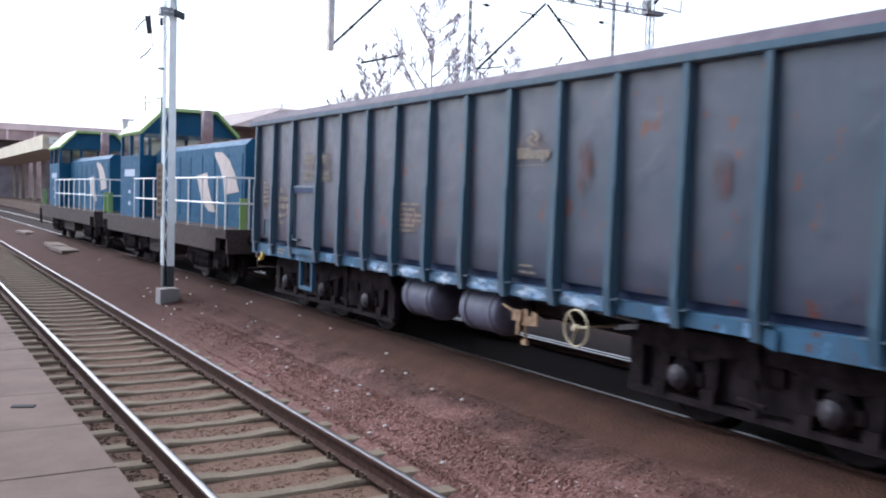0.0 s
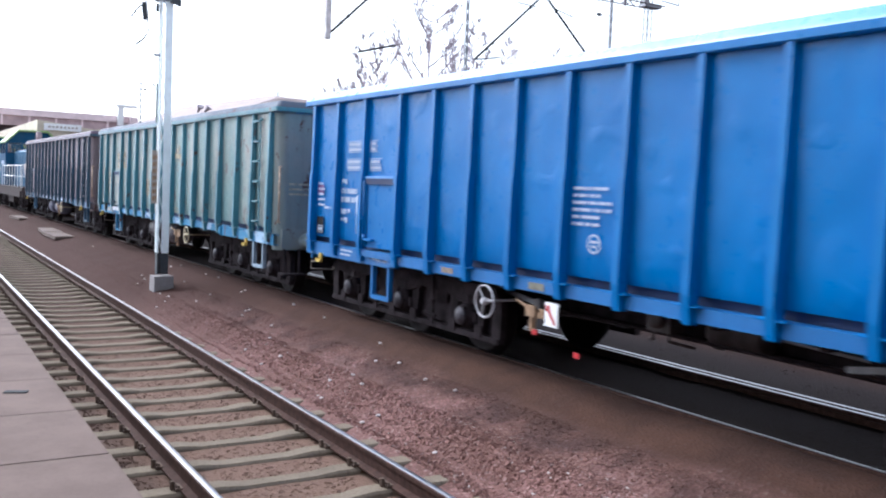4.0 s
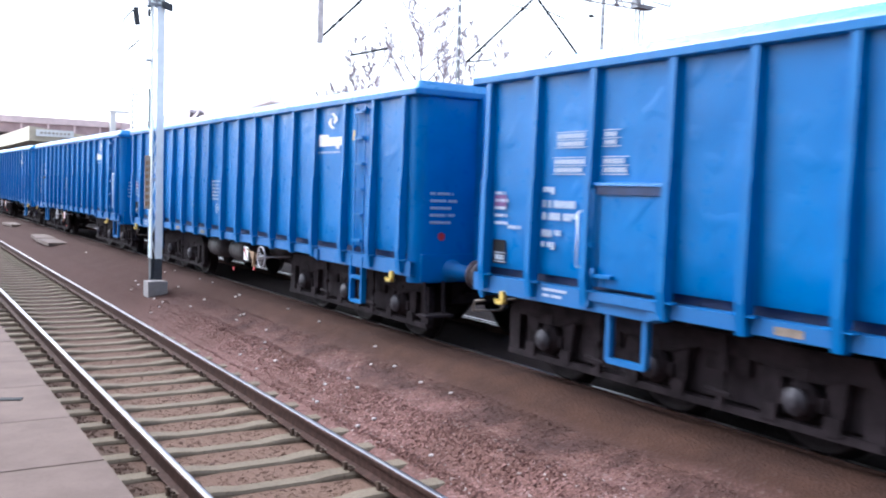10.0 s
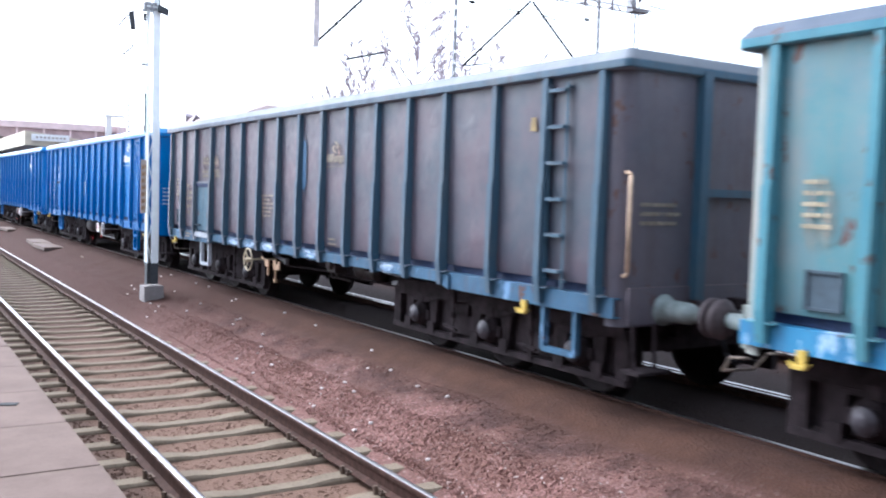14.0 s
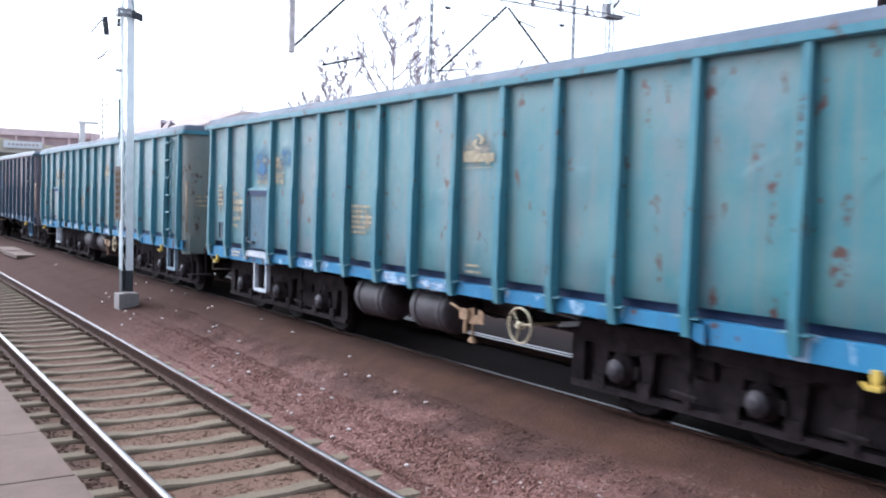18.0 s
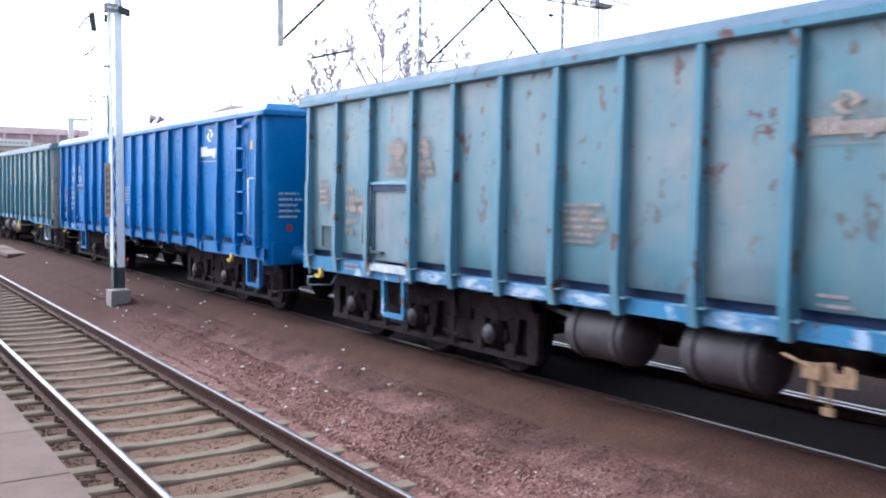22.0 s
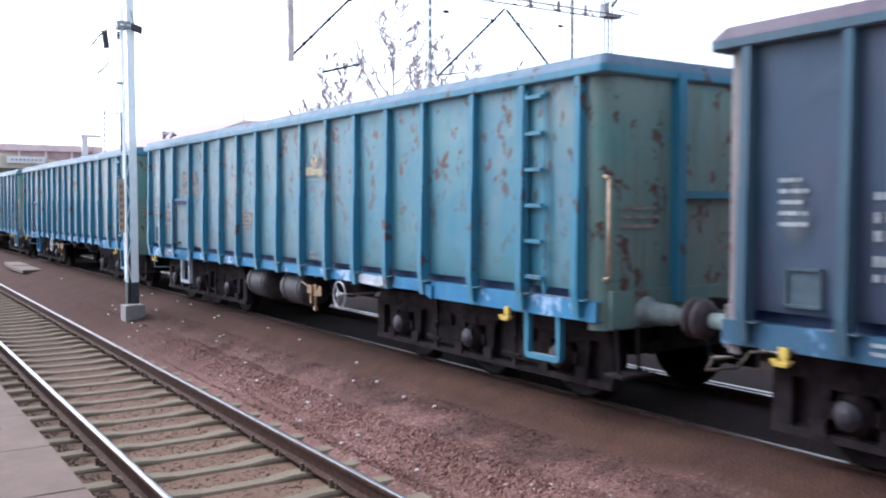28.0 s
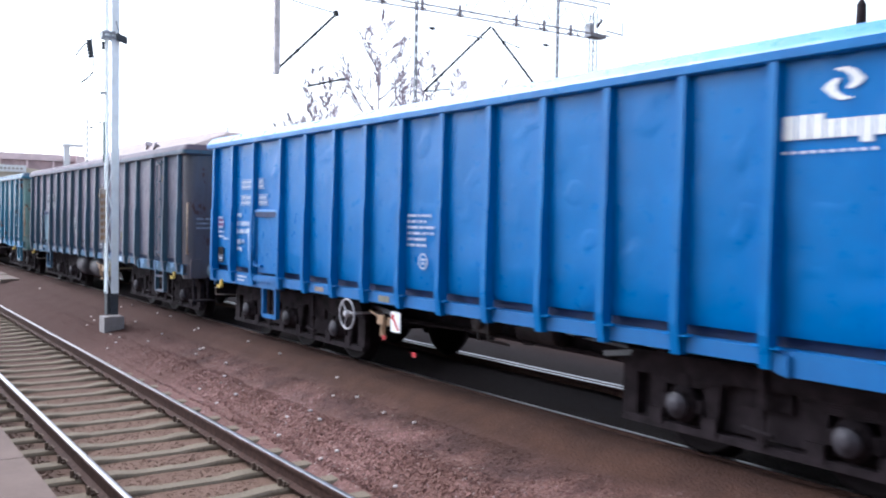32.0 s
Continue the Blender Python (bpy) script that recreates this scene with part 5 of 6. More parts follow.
M["hatch_teal"] = paint("blue_grey_hatch", (70, 112, 134), (92, 122, 140), 0.1, 0.35, 0.5)
M["old_yellow"] = wash("faded_yellow_smear", (150, 140, 104), (112, 112, 102))
M["rust_smear"] = wash("rust_breaking_through", (118, 64, 54), (94, 66, 66))
M["new_blue"] = plain("fresh_blue_patch", (48, 96, 136), 0.5, 0, 0.15)
M["thin_blue"] = wash("thin_blue_repaint", (44, 106, 160), (70, 128, 164))
L = ("grey-violet open goods wagon with dull blue posts", "weathered grey-green open wagon with blue posts", "clean bright blue open goods wagon with white stencils", "grey-teal open goods wagon with rust scabs")
TRAIN = [
    wagon(DARK_SCABBED, "A", L[0] + " and pale air tanks", patches=((-1.92, 2.16, 0.6, 2.6, M["rust_smear"]), (-3.50, 2.10, 0.6, 1.9, M["rust_smear"])), emblem=M["mark_old"], tank_col=M["tank_blue"], bare=(2.0, 1.18, 0.39, -0.39, -1.18, -1.96)),
    wagon(TEAL_GREY, "A", L[1], emblem=M["mark_beige"], sill=M["pale_step"], bare=(5.2, 1.18, -1.18)),
    wagon(BLUE, "B", L[2] + " and scuffed sill", "ladder", M["logo"], bare=(4.36, 4.05)),
    wagon(BLUE, "B", L[2], "stirrup", M["logo"]),
    wagon(BLUE, "A", L[2] + " and dusty tanks", "ladder", M["logo"]),
    wagon(BLUE, "A", L[2] + " and dusty tanks", "ladder", M["logo"]),
    wagon(DARK_PALE, "B", rim=0.88, label=L[0] + " and a blue patch", hatch=M["hatch_teal"], step=M["pale_step"], sill=M["pale_step"], bare=(2.7, 1.96, 1.18, -0.39, -2.75), emblem=M["mark_old"], patches=((-0.14, 2.25, 0.3, 3.0, M["new_blue"]),)),
    wagon(TEAL, "A", L[1] + " and spots of rust", step=M["pale_step"], bare=(5.2, 2.0, -1.18), emblem=M["mark_beige"]),
    wagon(TEAL, "A", L[1] + " and a whitish step", step=M["pale_step"], sill=M["pale_step"], bare=(5.2, 2.7, 0.39, -0.39), emblem=M["mark_beige"], hatch=M["hatch_teal"], patches=((4.36, 2.36, 2.1, 2.6, M["thin_blue"]), (3.45, 2.42, 1.2, 1.6, M["thin_blue"]))),
    wagon(BLUE, "B", L[2], "stirrup", M["logo"]),
    wagon(RUSTY, "A", L[3], emblem=M["mark_dim"], sill=M["pale_step"], bare=(3.5, 2.7, 1.96, 1.18, -0.39)),
    wagon(RUSTY_DEEP, "B", rim=0.9, label=L[3] + " and white hand wheel", hatch=M["hatch_teal"], emblem=M["mark_dim"]),
    wagon(RUSTY_DEEP, "A", L[3] + " and a chalky white sill", emblem=M["mark_beige"], chalk=-2.75, step=M["pale_step"], bare=(5.9, 5.2, 2.0, -2.75, -2.75)),
    wagon(DARK_SLATE, "A", L[0] + " and yellow smears", "ladder", M["mark_old"], bare=(3.5, 2.7, 1.18, -1.96, -2.75), hatch=M["hatch_teal"], patches=((-0.45, 1.37, 1.4, 1.3, M["old_yellow"]), (0.40, 1.25, 1.0, 0.5, M["old_yellow"]), (-2.75, 1.46, 0.7, 1.0, M["old_yellow"]))),
    wagon(BLUE, "B", L[2], "stirrup", M["logo"], rim=0.88),
]

# ---- the two shunting locomotives ----
def deck_mesh(bm):
    box(bm, -1.42, 1.42, -6.5, 4.35, 1.0, 1.17)
    for s in (-1, 1):
        extrude(bm, ((s * 1.42, 0.74), (s * 1.33, 0.74), (s * 1.33, 1.0), (s * 1.42, 1.0)), "y", -5.9, 3.8)


def hood_mesh(bm, y0, y1, h):
    extrude(bm, ((-0.86, 1.17), (-0.86, h - 0.12), (-0.72, h), (0.72, h), (0.86, h - 0.12), (0.86, 1.17)), "y", y0, y1)
    soften(bm, 0.03)


def hood_door_mesh(bm):
    box(bm, -0.012, 0.0, -0.36, 0.36, 1.30, 2.62)
    soften(bm, 0.008)


def louvre_mesh(bm):
    box(bm, -0.028, -0.010, -0.22, 0.22, 2.15, 2.17)


def cab_mesh(bm):
    """Cab up to its sills, with pillars at the corners and between the windows."""
    extrude(bm, ((-1.26, 1.17), (-1.26, 2.74), (1.26, 2.74), (1.26, 1.17)), "y", 0.75, 2.88)
    for x in (-1.26, 1.16):
        for y in (0.75, 1.78, 2.78):
            extrude(bm, ((x, y), (x + 0.10, y), (x + 0.10, y + 0.10), (x, y + 0.10)), "z", 2.72, 3.30)
    for y in (0.75, 2.82):
        for x in (-0.5, 0.5):
            extrude(bm, ((x - 0.04, y), (x + 0.04, y), (x + 0.04, y + 0.06), (x - 0.04, y + 0.06)), "z", 2.72, 3.30)


def cab_roof_mesh(bm):
    """A roof shell with long sloped sides and a flat crown, standing a little proud of the cab's ends."""
    extrude(bm, ((-1.25, 3.26), (-1.29, 3.33), (-0.68, 3.95), (0.68, 3.95), (1.29, 3.33), (1.25, 3.26), (0.66, 3.87), (-0.66, 3.87)), "y", 0.6, 3.05)


def cab_upper_mesh(bm):
    extrude(bm, ((-1.22, 3.28), (-0.66, 3.86), (0.66, 3.86), (1.22, 3.28)), "y", 0.80, 2.84)


def railing(bm):
    for z in (1.65, 2.13):
        rod(bm, (0, -5.9, z), (0, 0.7, z), 0.018, 6)
    for k in range(8):
        rod(bm, (0, -5.9 + k * 0.94, 1.15), (0, -5.9 + k * 0.94, 2.13), 0.016, 6)


def end_railing(bm):
    for z in (1.65, 2.13):
        line(bm, ((-1.40, -5.9, z), (-1.40, -6.4, z), (-0.5, -6.4, z)), 0.018, 6)
    for x in (-1.40, -0.95, -0.5):
        rod(bm, (x, -6.4, 1.15), (x, -6.4, 2.13), 0.016, 6)


def big_blade_mesh(bm):
    """One broad curved blade of the emblem."""
    blade = ((-0.05, 1.0), (0.30, 0.98), (0.62, 0.72), (0.86, 0.30), (1.05, -0.30), (0.42, -0.42), (0.36, 0.06), (0.20, 0.50), (-0.02, 0.84))
    extrude(bm, [(-u * 1.4, v * 0.62) for u, v in blade], "x", -0.003, 0.0)


def loco():
    w = thing("shunting_locomotive", pose(0, 0, 0), "blue diesel shunter with lime cab roof edges and white railings", "locomotive", "shunters hauling the goods train")
    part("deck", shared("deck", deck_mesh, M["loco_grey"]), w, None, "grey running deck and frame")
    hood = part("long_hood", shared("long_hood", lambda bm: hood_mesh(bm, -5.9, 0.75, 2.90), M["loco"]), w)
    part("hood_top", shared("hood_top", lambda bm: [box(bm, -0.70, 0.70, -5.86, 0.73, 2.90, 2.915)], M["hood_top"]), hood, None, "dusty reddish hood top")
    for k in range(7):
        for s in (-1, 1):
            at = pose(s * 0.86, -5.42 + k * 0.86, 0, 0, 0, 0 if s < 0 else 180)
            part("hood_door", shared("hood_door", hood_door_mesh, M["loco"]), hood, at)
            for j in range(3 if s < 0 and k > 3 else 0):
                part("louvre", shared("louvre", louvre_mesh, M["loco"]), hood, at @ pose(0, 0, j * 0.13))
    part("exhaust", shared("exhaust", lambda bm: lathe(bm, ((2.9, 0.15), (3.86, 0.14), (3.87, 0.10)), 14, "z"), M["exhaust"]), hood, pose(0.12, -0.3, 0), "brown sooty exhaust stack")
    part("short_hood", shared("short_hood", lambda bm: hood_mesh(bm, 2.88, 4.2, 2.6), M["loco"]), w)
    cab = part("cab", shared("cab", cab_mesh, M["loco"]), w)
    part("cab_roof", shared("cab_roof", cab_roof_mesh, M["lime"]), cab, None, "lime cab roof shell")
    part("cab_upper", shared("cab_upper", cab_upper_mesh, M["loco"]), cab)
    for x, half in ((-0.82, 0.31), (0, 0.46), (0.82, 0.31)):
        for y in (0.78, 2.85):
            part("end_window", shared(f"end_pane{half}", lambda bm: box(bm, -0.006, 0.006, -half, half, -0.27, 0.27), M["glass"]), cab, pose(x, y, 3.01, 0, 0, 90)).visible_shadow = False
    for y in (1.30, 2.33):
        for s in (-1, 1):
            part("side_window", shared("side_pane", lambda bm: box(bm, -0.006, 0.006, -0.46, 0.46, -0.27, 0.27), M["glass"]), cab, pose(s * 1.22, y, 3.01, 0, 0, 0 if s < 0 else 180)).visible_shadow = False
    for at in (pose(-0.88, -4.16, 2.06), pose(-0.88, -4.10, 2.02, 180) @ Matrix.Diagonal((1, 0.85, 0.95, 1))):
        part("emblem_blade", shared("emblem_l", big_blade_mesh, M["old_logo"]), hood, at, "large dulled white blade of the emblem")
    part("notice", shared("loco_notice", lambda bm: [box(bm, -0.004, 0, -0.12, 0.12, z, z + 0.09) for z in (0, 0.3)] + [box(bm, -0.004, 0, -0.55, 0.55, 0.75, 0.93)], M["mark"]), cab, pose(-1.265, 1.8, 1.45))
    for s in (-1, 1):
        part("railing", shared("railing", railing, M["white"]), w, pose(s * 1.40, 0, 0))
    for f in (0, 180):
        flip, dy = pose(0, 0, 0, 0, 0, f), 4.35 if f == 0 else 6.5
        part("end_railing", shared("end_railing", end_railing, M["white"]), w, pose(0, 0, 0, 0, 0, 0) if f else pose(0, -2.15, 0, 0, 0, 180))
        hs = part("headstock", shared("loco_headstock", lambda bm: box(bm, -1.4, 1.4, -0.06, 0.02, 0.72, 1.17), M["loco_grey"]), w, flip @ pose(0, dy, 0))
        part("end_panel", shared("loco_end_panel", lambda bm: box(bm, -0.02, 0.12, -0.02, 0.02, 1.17, 1.75), M["lime"]), w, flip @ pose(-1.3 if f == 0 else 1.0, dy - 0.12, 0))
        for x in (-0.875, 0.875):
            bf = part("buffer", shared("buffer_sleeve", buffer_sleeve_mesh, M["black"]), w, flip @ pose(x, dy, 0.98))
            part("buffer_head", shared("buffer_head", buffer_head_mesh, M["buffer_face"]), bf)
        part("coupling", shared("drawgear", drawgear_mesh, M["iron"]), hs, pose(0, 0.02, 0.95))
        part("loco_step", shared("loco_step", lambda bm: [box(bm, -1.44, -1.2, -0.6, -0.2, z, z + 0.03) for z in (0.45, 0.8)] + [box(bm, -1.44, -1.40, y, y + 0.03, 0.45, 1.02) for y in (-0.6, -0.23)], M["iron2"]), w, flip @ pose(0, dy, 0))
    part("fuel_tank", shared("fuel_tank", lambda bm: [box(bm, -1.2, 1.2, -2.0, -0.1, 0.4, 1.0), soften(bm, 0.08, 2)], M["loco_grey"]), w)
    return w, bogie(w, 2.1) + bogie(w, -4.2)


def clear_glass():
    s = Shader("cab_window_glass", 0.02)
    s.b.inputs["Transmission Weight"].default_value = 1.0
    s.b.inputs["IOR"].default_value = 1.45
    return s.done((0.85, 0.9, 0.88, 1))


M["glass"] = clear_glass()
LOCOS = [loco(), loco()]

# ---- the mast between the tracks ----
MX, MY, MZ = 4.455, 17.8, 0.10
mast = thing("catenary_mast", pose(MX, MY, MZ) @ Matrix.Diagonal((0.76, 0.76, 1, 1)), "pale riveted channel mast with a dark foot on a concrete block", "catenary mast")


def mast_channel(bm):
    extrude(bm, ((-0.02, -0.11), (0.02, -0.11), (0.02, 0.11), (-0.02, 0.11), (-0.02, 0.095), (0.008, 0.095), (0.008, -0.095), (-0.02, -0.095)), "z", 0.66, 9.2)


part("web", shared("mast_face", lambda bm: extrude(bm, ((-0.04, -0.12), (0.135, -0.12), (0.135, -0.10), (-0.04, -0.10)), "z", 0.66, 9.2), M["mast"]), mast)
part("web", shared("mast_back", lambda bm: box(bm, 0.03, 0.135, 0.10, 0.12, 0.66, 9.2), M["mast"]), mast)
part("channel", shared("mast_channel", mast_channel, M["mast"]), mast, pose(0.125, 0, 0))
part("channel", shared("mast_channel", mast_channel, M["mast"]), mast, pose(-0.13, 0, 0))
part("flange", shared("mast_flange", lambda bm: [box(bm, -0.15, -0.12, y, y + 0.012, 0.66, 9.2) for y in (-0.122, 0.11)], M["mast"]), mast)
part("foot", shared("mast_foot", lambda bm: [box(bm, -0.14, -0.09, -0.115, 0.115, 0.25, 0.68), box(bm, -0.05, 0.14, -0.118, -0.09, 0.25, 0.68), box(bm, -0.05, 0.14, 0.09, 0.118, 0.25, 0.68)], M["mast_dark"]), mast)
for k in range(22):
    part("lacing", shared("lacing", lambda bm: extrude(bm, ((-0.125, 0.0), (-0.125, 0.07), (-0.035, 0.39), (-0.035, 0.32)), "y", -0.118, -0.108), M["mast"]), mast, pose(0, 0, 0.68 + 0.385 * k) if k % 2 else pose(-0.16, 0, 0.68 + 0.385 * k, 0, 0, 180) @ pose(0, 0.226, 0))
part("footing", shared("footing", lambda bm: [extrude(bm, ((-0.23, -0.25), (0.25, -0.25), (0.25, 0.25), (-0.23, 0.25)), "z", -0.3, 0.22), soften(bm, 0.03)], M["base"]), mast, None, "square concrete footing")
board = part("number_board", shared("board", lambda bm: box(bm, -0.29, -0.15, -0.02, 0.0, 1.62, 2.64), M["pale_wall"]), mast, None, "narrow upright board with worn brown bars")
for k in range(7):
    part("board_mark", shared("board_mark", lambda bm: [box(bm, -0.27, -0.21, -0.026, -0.021, 0, 0.08), box(bm, -0.2, -0.17, -0.026, -0.021, 0.02, 0.08)], M["brown_gear"]), board, pose(0, 0, 1.68 + k * 0.13))
part("clamp", shared("mclamp", lambda bm: [box(bm, -0.27, 0.04, y, y + 0.03, z, z + 0.05) for y in (-0.155, 0.125) for z in (5.46, 5.55)] + [box(bm, -0.27, -0.23, -0.15, 0.15, 5.46, 5.6)], M["steel"]), mast)
part("lamp_head", shared("mlamp", lambda bm: [extrude(bm, ((0.05, 5.44), (0.29, 5.38), (0.29, 5.50), (0.05, 5.56)), "y", -0.3, -0.16), soften(bm, 0.03)], M["mast_dark"]), mast, None, "dark grey lamp head")
part("lamp_arm", shared("mlamp_arm", lambda bm: line(bm, ((0.06, -0.12, 5.8), (0.08, -0.2, 5.66), (0.12, -0.23, 5.5)), 0.012, 6), M["steel"]), mast)
part("insulator", shared("mins", lambda bm: [lathe(bm, [(k * 0.03, 0.085 if k % 2 else 0.05) for k in range(12)], 12, "z")], M["mast_dark"]), mast, pose(-0.5, 0, 5.08, 0, -10, 0))
part("insulator_rod", shared("mrod", lambda bm: rod(bm, (0.05, 0, -0.22), (-0.03, 0, 0.5), 0.014, 6), M["steel"]), mast, pose(-0.48, 0, 5.05))
part("insulator", shared("mins_small", lambda bm: lathe(bm, [(k * 0.025, 0.045 if k % 2 else 0.03) for k in range(7)], 12, "z"), M["mast_dark"]), mast, pose(-0.22, 0, 5.26, 0, 0, 0))
part("jumper_wire", shared("mwire_up", lambda bm: line(bm, ((-0.62, 0, 5.34), (-0.72, 0, 5.26), (-0.86, 0, 5.1)), 0.018, 6), M["wire"]), mast)
part("jumper_wire", shared("mwire_low", lambda bm: line(bm, ((-0.46, 0, 4.82), (-0.58, 0, 4.7), (-0.74, 0, 4.6)), 0.018, 6), M["wire"]), mast)
part("conduit", shared("mconduit", lambda bm: rod(bm, (-0.22, -0.1, 3.15), (-0.22, -0.1, 3.9), 0.02, 6), M["conduit"]), mast, None, "short dark green conduit")
part("bracket", shared("mbracket", lambda bm: box(bm, -0.29, -0.14, -0.02, 0.02, 4.42, 4.47), M["steel"]), mast)

# ---- the catenary gantry across the yard ----
GY = 22.0
gantry = thing("catenary_gantry", pose(0, GY, 0), "pale steel lattice gantry with catenary drop posts", "catenary gantry")


def truss_mesh(bm):
    for y, z in ((0.3, 8.35), (-0.3, 9.4), (0.3, 9.4)):
        rod(bm, (-1.2, y, z), (21.2, y, z), 0.02, 6)
    n = 28
    for k in range(n):
        a, b = -1.2 + 22.4 * k / n, -1.2 + 22.4 * (k + 1) / n
        for y in (-0.3, 0.3):
            rod(bm, (a, y, 8.35 if k % 2 else 9.4), (b, y, 9.4 if k % 2 else 8.35), 0.012, 5)
        rod(bm, (a, -0.3, 8.35), (b, 0.3, 8.35), 0.01, 5)


part("beam", shared("gantry_beam", truss_mesh, M["girder_steel"]), gantry)
part("lower_chord", shared("gantry_chord", lambda bm: rod(bm, (-1.2, -0.3, 8.35), (21.2, -0.3, 8.35), 0.022, 6), M["girder_steel"]), gantry)
for x in (11.2, 12.6, 13.9, 15.2, 17.3, 18.4, 19.5):
    part("hanger", shared("gantry_hanger", lambda bm: [box(bm, -0.03, 0.03, -0.33, -0.27, 8.15, 8.5), box(bm, -0.14, 0.14, -0.32, -0.28, 8.22, 8.25)], M["girder_steel"]), gantry, pose(x, 0, 0))


def lattice_mesh(bm, h, w):
    for x in (-w, w):
        for y in (-w, w):
            rod(bm, (x, y, 0), (x * 0.7, y * 0.7, h), w * 0.13, 5)
    n = int(h / 0.5)
    for k in range(n):
        z, zz, s = k * h / n, (k + 1) * h / n, 1 if k % 2 else -1
        f, g = w * (1 - 0.3 * z / h), w * (1 - 0.3 * zz / h)
        for y in (-1, 1):
            rod(bm, (-s * f, y * f, z), (s * g, y * g, zz), w * 0.07, 5)
            rod(bm, (y * f, -s * f, z), (y * g, s * g, zz), w * 0.07, 5)


for x in (20.76, -1.0):
    part("leg", shared("gantry_leg", lambda bm: lattice_mesh(bm, 9.4, 0.12), M["steel"]), gantry, pose(x, 0, -0.3))
part("drop_post", shared("drop_post", lambda bm: extrude(bm, ((-0.075, -0.075), (0.075, -0.075), (0.075, 0.075), (-0.075, 0.075)), "z", 5.98, 8.4), M["rustpost"]), gantry, pose(9.62, 0, 0), "pale hanging drop post")


def cantilever_mesh(bm):
    """From its post: a tube up to the messenger wire, a tie along the top, a registration arm."""
    line(bm, ((0.1, 0, 6.17), (1.72, 0, 7.75)), 0.035, 8)
    line(bm, ((0.1, 0, 8.0), (0.7, 0, 7.9), (1.72, 0, 7.78)), 0.016, 6)
    line(bm, ((0.9, 0, 5.75), (2.0, 0, 6.05)), 0.03, 8)
    for f in (0.18, 0.3, 0.62):
        p = (0.1 + 1.62 * f, 0, 6.17 + 1.58 * f)
        lathe_at(bm, p, 0.06)
    box(bm, 1.66, 1.78, -0.04, 0.04, 7.7, 7.85)


def lathe_at(bm, p, r):
    bmesh.ops.create_icosphere(bm, subdivisions=1, radius=r, matrix=Matrix.Translation(p))


part("cantilever", shared("cantilever", cantilever_mesh, M["wire"]), gantry, pose(9.62, 0, 0), "dark tubular cantilever with insulators")


def vee_mesh(bm):
    line(bm, ((16.55, 0, 8.1), (14.2, 0, 5.95)), 0.035, 8)
    line(bm, ((16.62, 0, 8.08), (18.4, 0, 6.45)), 0.035, 8)
    line(bm, ((15.6, 0, 7.75), (16.3, 0, 7.72)), 0.016, 6)
    line(bm, ((17.0, 0, 7.75), (17.7, 0, 7.6)), 0.016, 6)
    line(bm, ((14.2, 0, 5.95), (15.1, 0, 6.1)), 0.02, 6)
    for p in ((14.6, 0, 6.3), (14.8, 0, 6.48), (16.1, 0, 7.68), (17.05, 0, 7.68)):
        lathe_at(bm, p, 0.06)


part("cantilever", shared("vee", vee_mesh, M["wire"]), gantry, None, "pair of dark cantilever tubes meeting in a peak")
part("switch_box", shared("switch", lambda bm: [box(bm, 20.5, 21.2, -0.15, 0.15, 8.30, 8.42), box(bm, 20.5, 20.62, -0.12, 0.12, 8.40, 8.72)], M["steel"]), gantry)
part("stay", shared("gantry_stay", lambda bm: line(bm, ((21.3, 0, 8.6), (22.1, 0, 8.55), (22.1, 0, 8.95)), 0.02, 6), M["steel"]), gantry)
part("contact_arm", shared("gantry_arm", lambda bm: rod(bm, (20.75, -0.2, 8.62), (20.95, -0.2, 8.86), 0.035, 8), M["iron2"]), gantry)


def battened_mesh(bm, h):
    """Two slim flanges tied by batten plates."""
    for x in (-0.05, 0.05):
        box(bm, x - 0.012, x + 0.012, -0.04, 0.04, 0, h)
    for k in range(int(h / 0.42)):
        box(bm, -0.05, 0.05, -0.045, -0.035, k * 0.42, k * 0.42 + 0.28)


def far_mast(x, y, h, label, d=0.75, za=9.9):
    m = thing("lattice_mast", pose(x, y, -0.1), label, "catenary mast", "thin masts beyond the train")
    part("mast_column", shared(f"far_mast{h}", lambda bm: battened_mesh(bm, h), M["steel"]), m)
    part("insulator_arm", shared(f"far_arm{h}{d}", lambda bm: [rod(bm, (0, 0, za), (d, 0, za), 0.012, 6), [lathe_at(bm, (d + q, 0, za), r) for q, r in ((-0.12, 0.04), (-0.06, 0.065), (0, 0.08), (0.06, 0.065), (0.12, 0.04))]], M["wire"]), m)


far_mast(18.95, 30, 12.2, "thin pale lattice mast with one insulator arm")
far_mast(26.2, 30, 12.0, "thin pale lattice mast carrying a short arm", -0.65, 9.95)
far_mast(16.2, 72, 10.0, "thin pale lattice mast far along the line", 0.3, 9.0)
far_mast(17.45, 72, 10.0, "thin lattice mast far along the line", -0.3, 9.4)
M["horn"] = plain("lilac_grey_horn", (176, 164, 172), 0.6, 0, 0.2)
horn = thing("loudspeaker_pole", pose(13.35, 46, -0.1), "slim pole topped by two pale loudspeaker horns", "loudspeaker pole")
part("shaft", shared("horn_shaft", lambda bm: rod(bm, (0, 0, 0), (0, 0, 5.7), 0.05, 8), M["horn"]), horn)
for sx in (-1, 1):
    part("horn", shared("horn", lambda bm: lathe(bm, ((0.0, 0.05), (0.14, 0.06), (0.3, 0.16), (0.31, 0.13)), 12, "y"), M["horn"]), horn, pose(sx * 0.16, 0, 5.7, 50, 0, 25 * sx + 215) @ Matrix.Scale(1.2, 4))
pole = thing("lamp_pole", pose(16.4, 10, -0.1), "slim grey pole with a dark head", "pole")
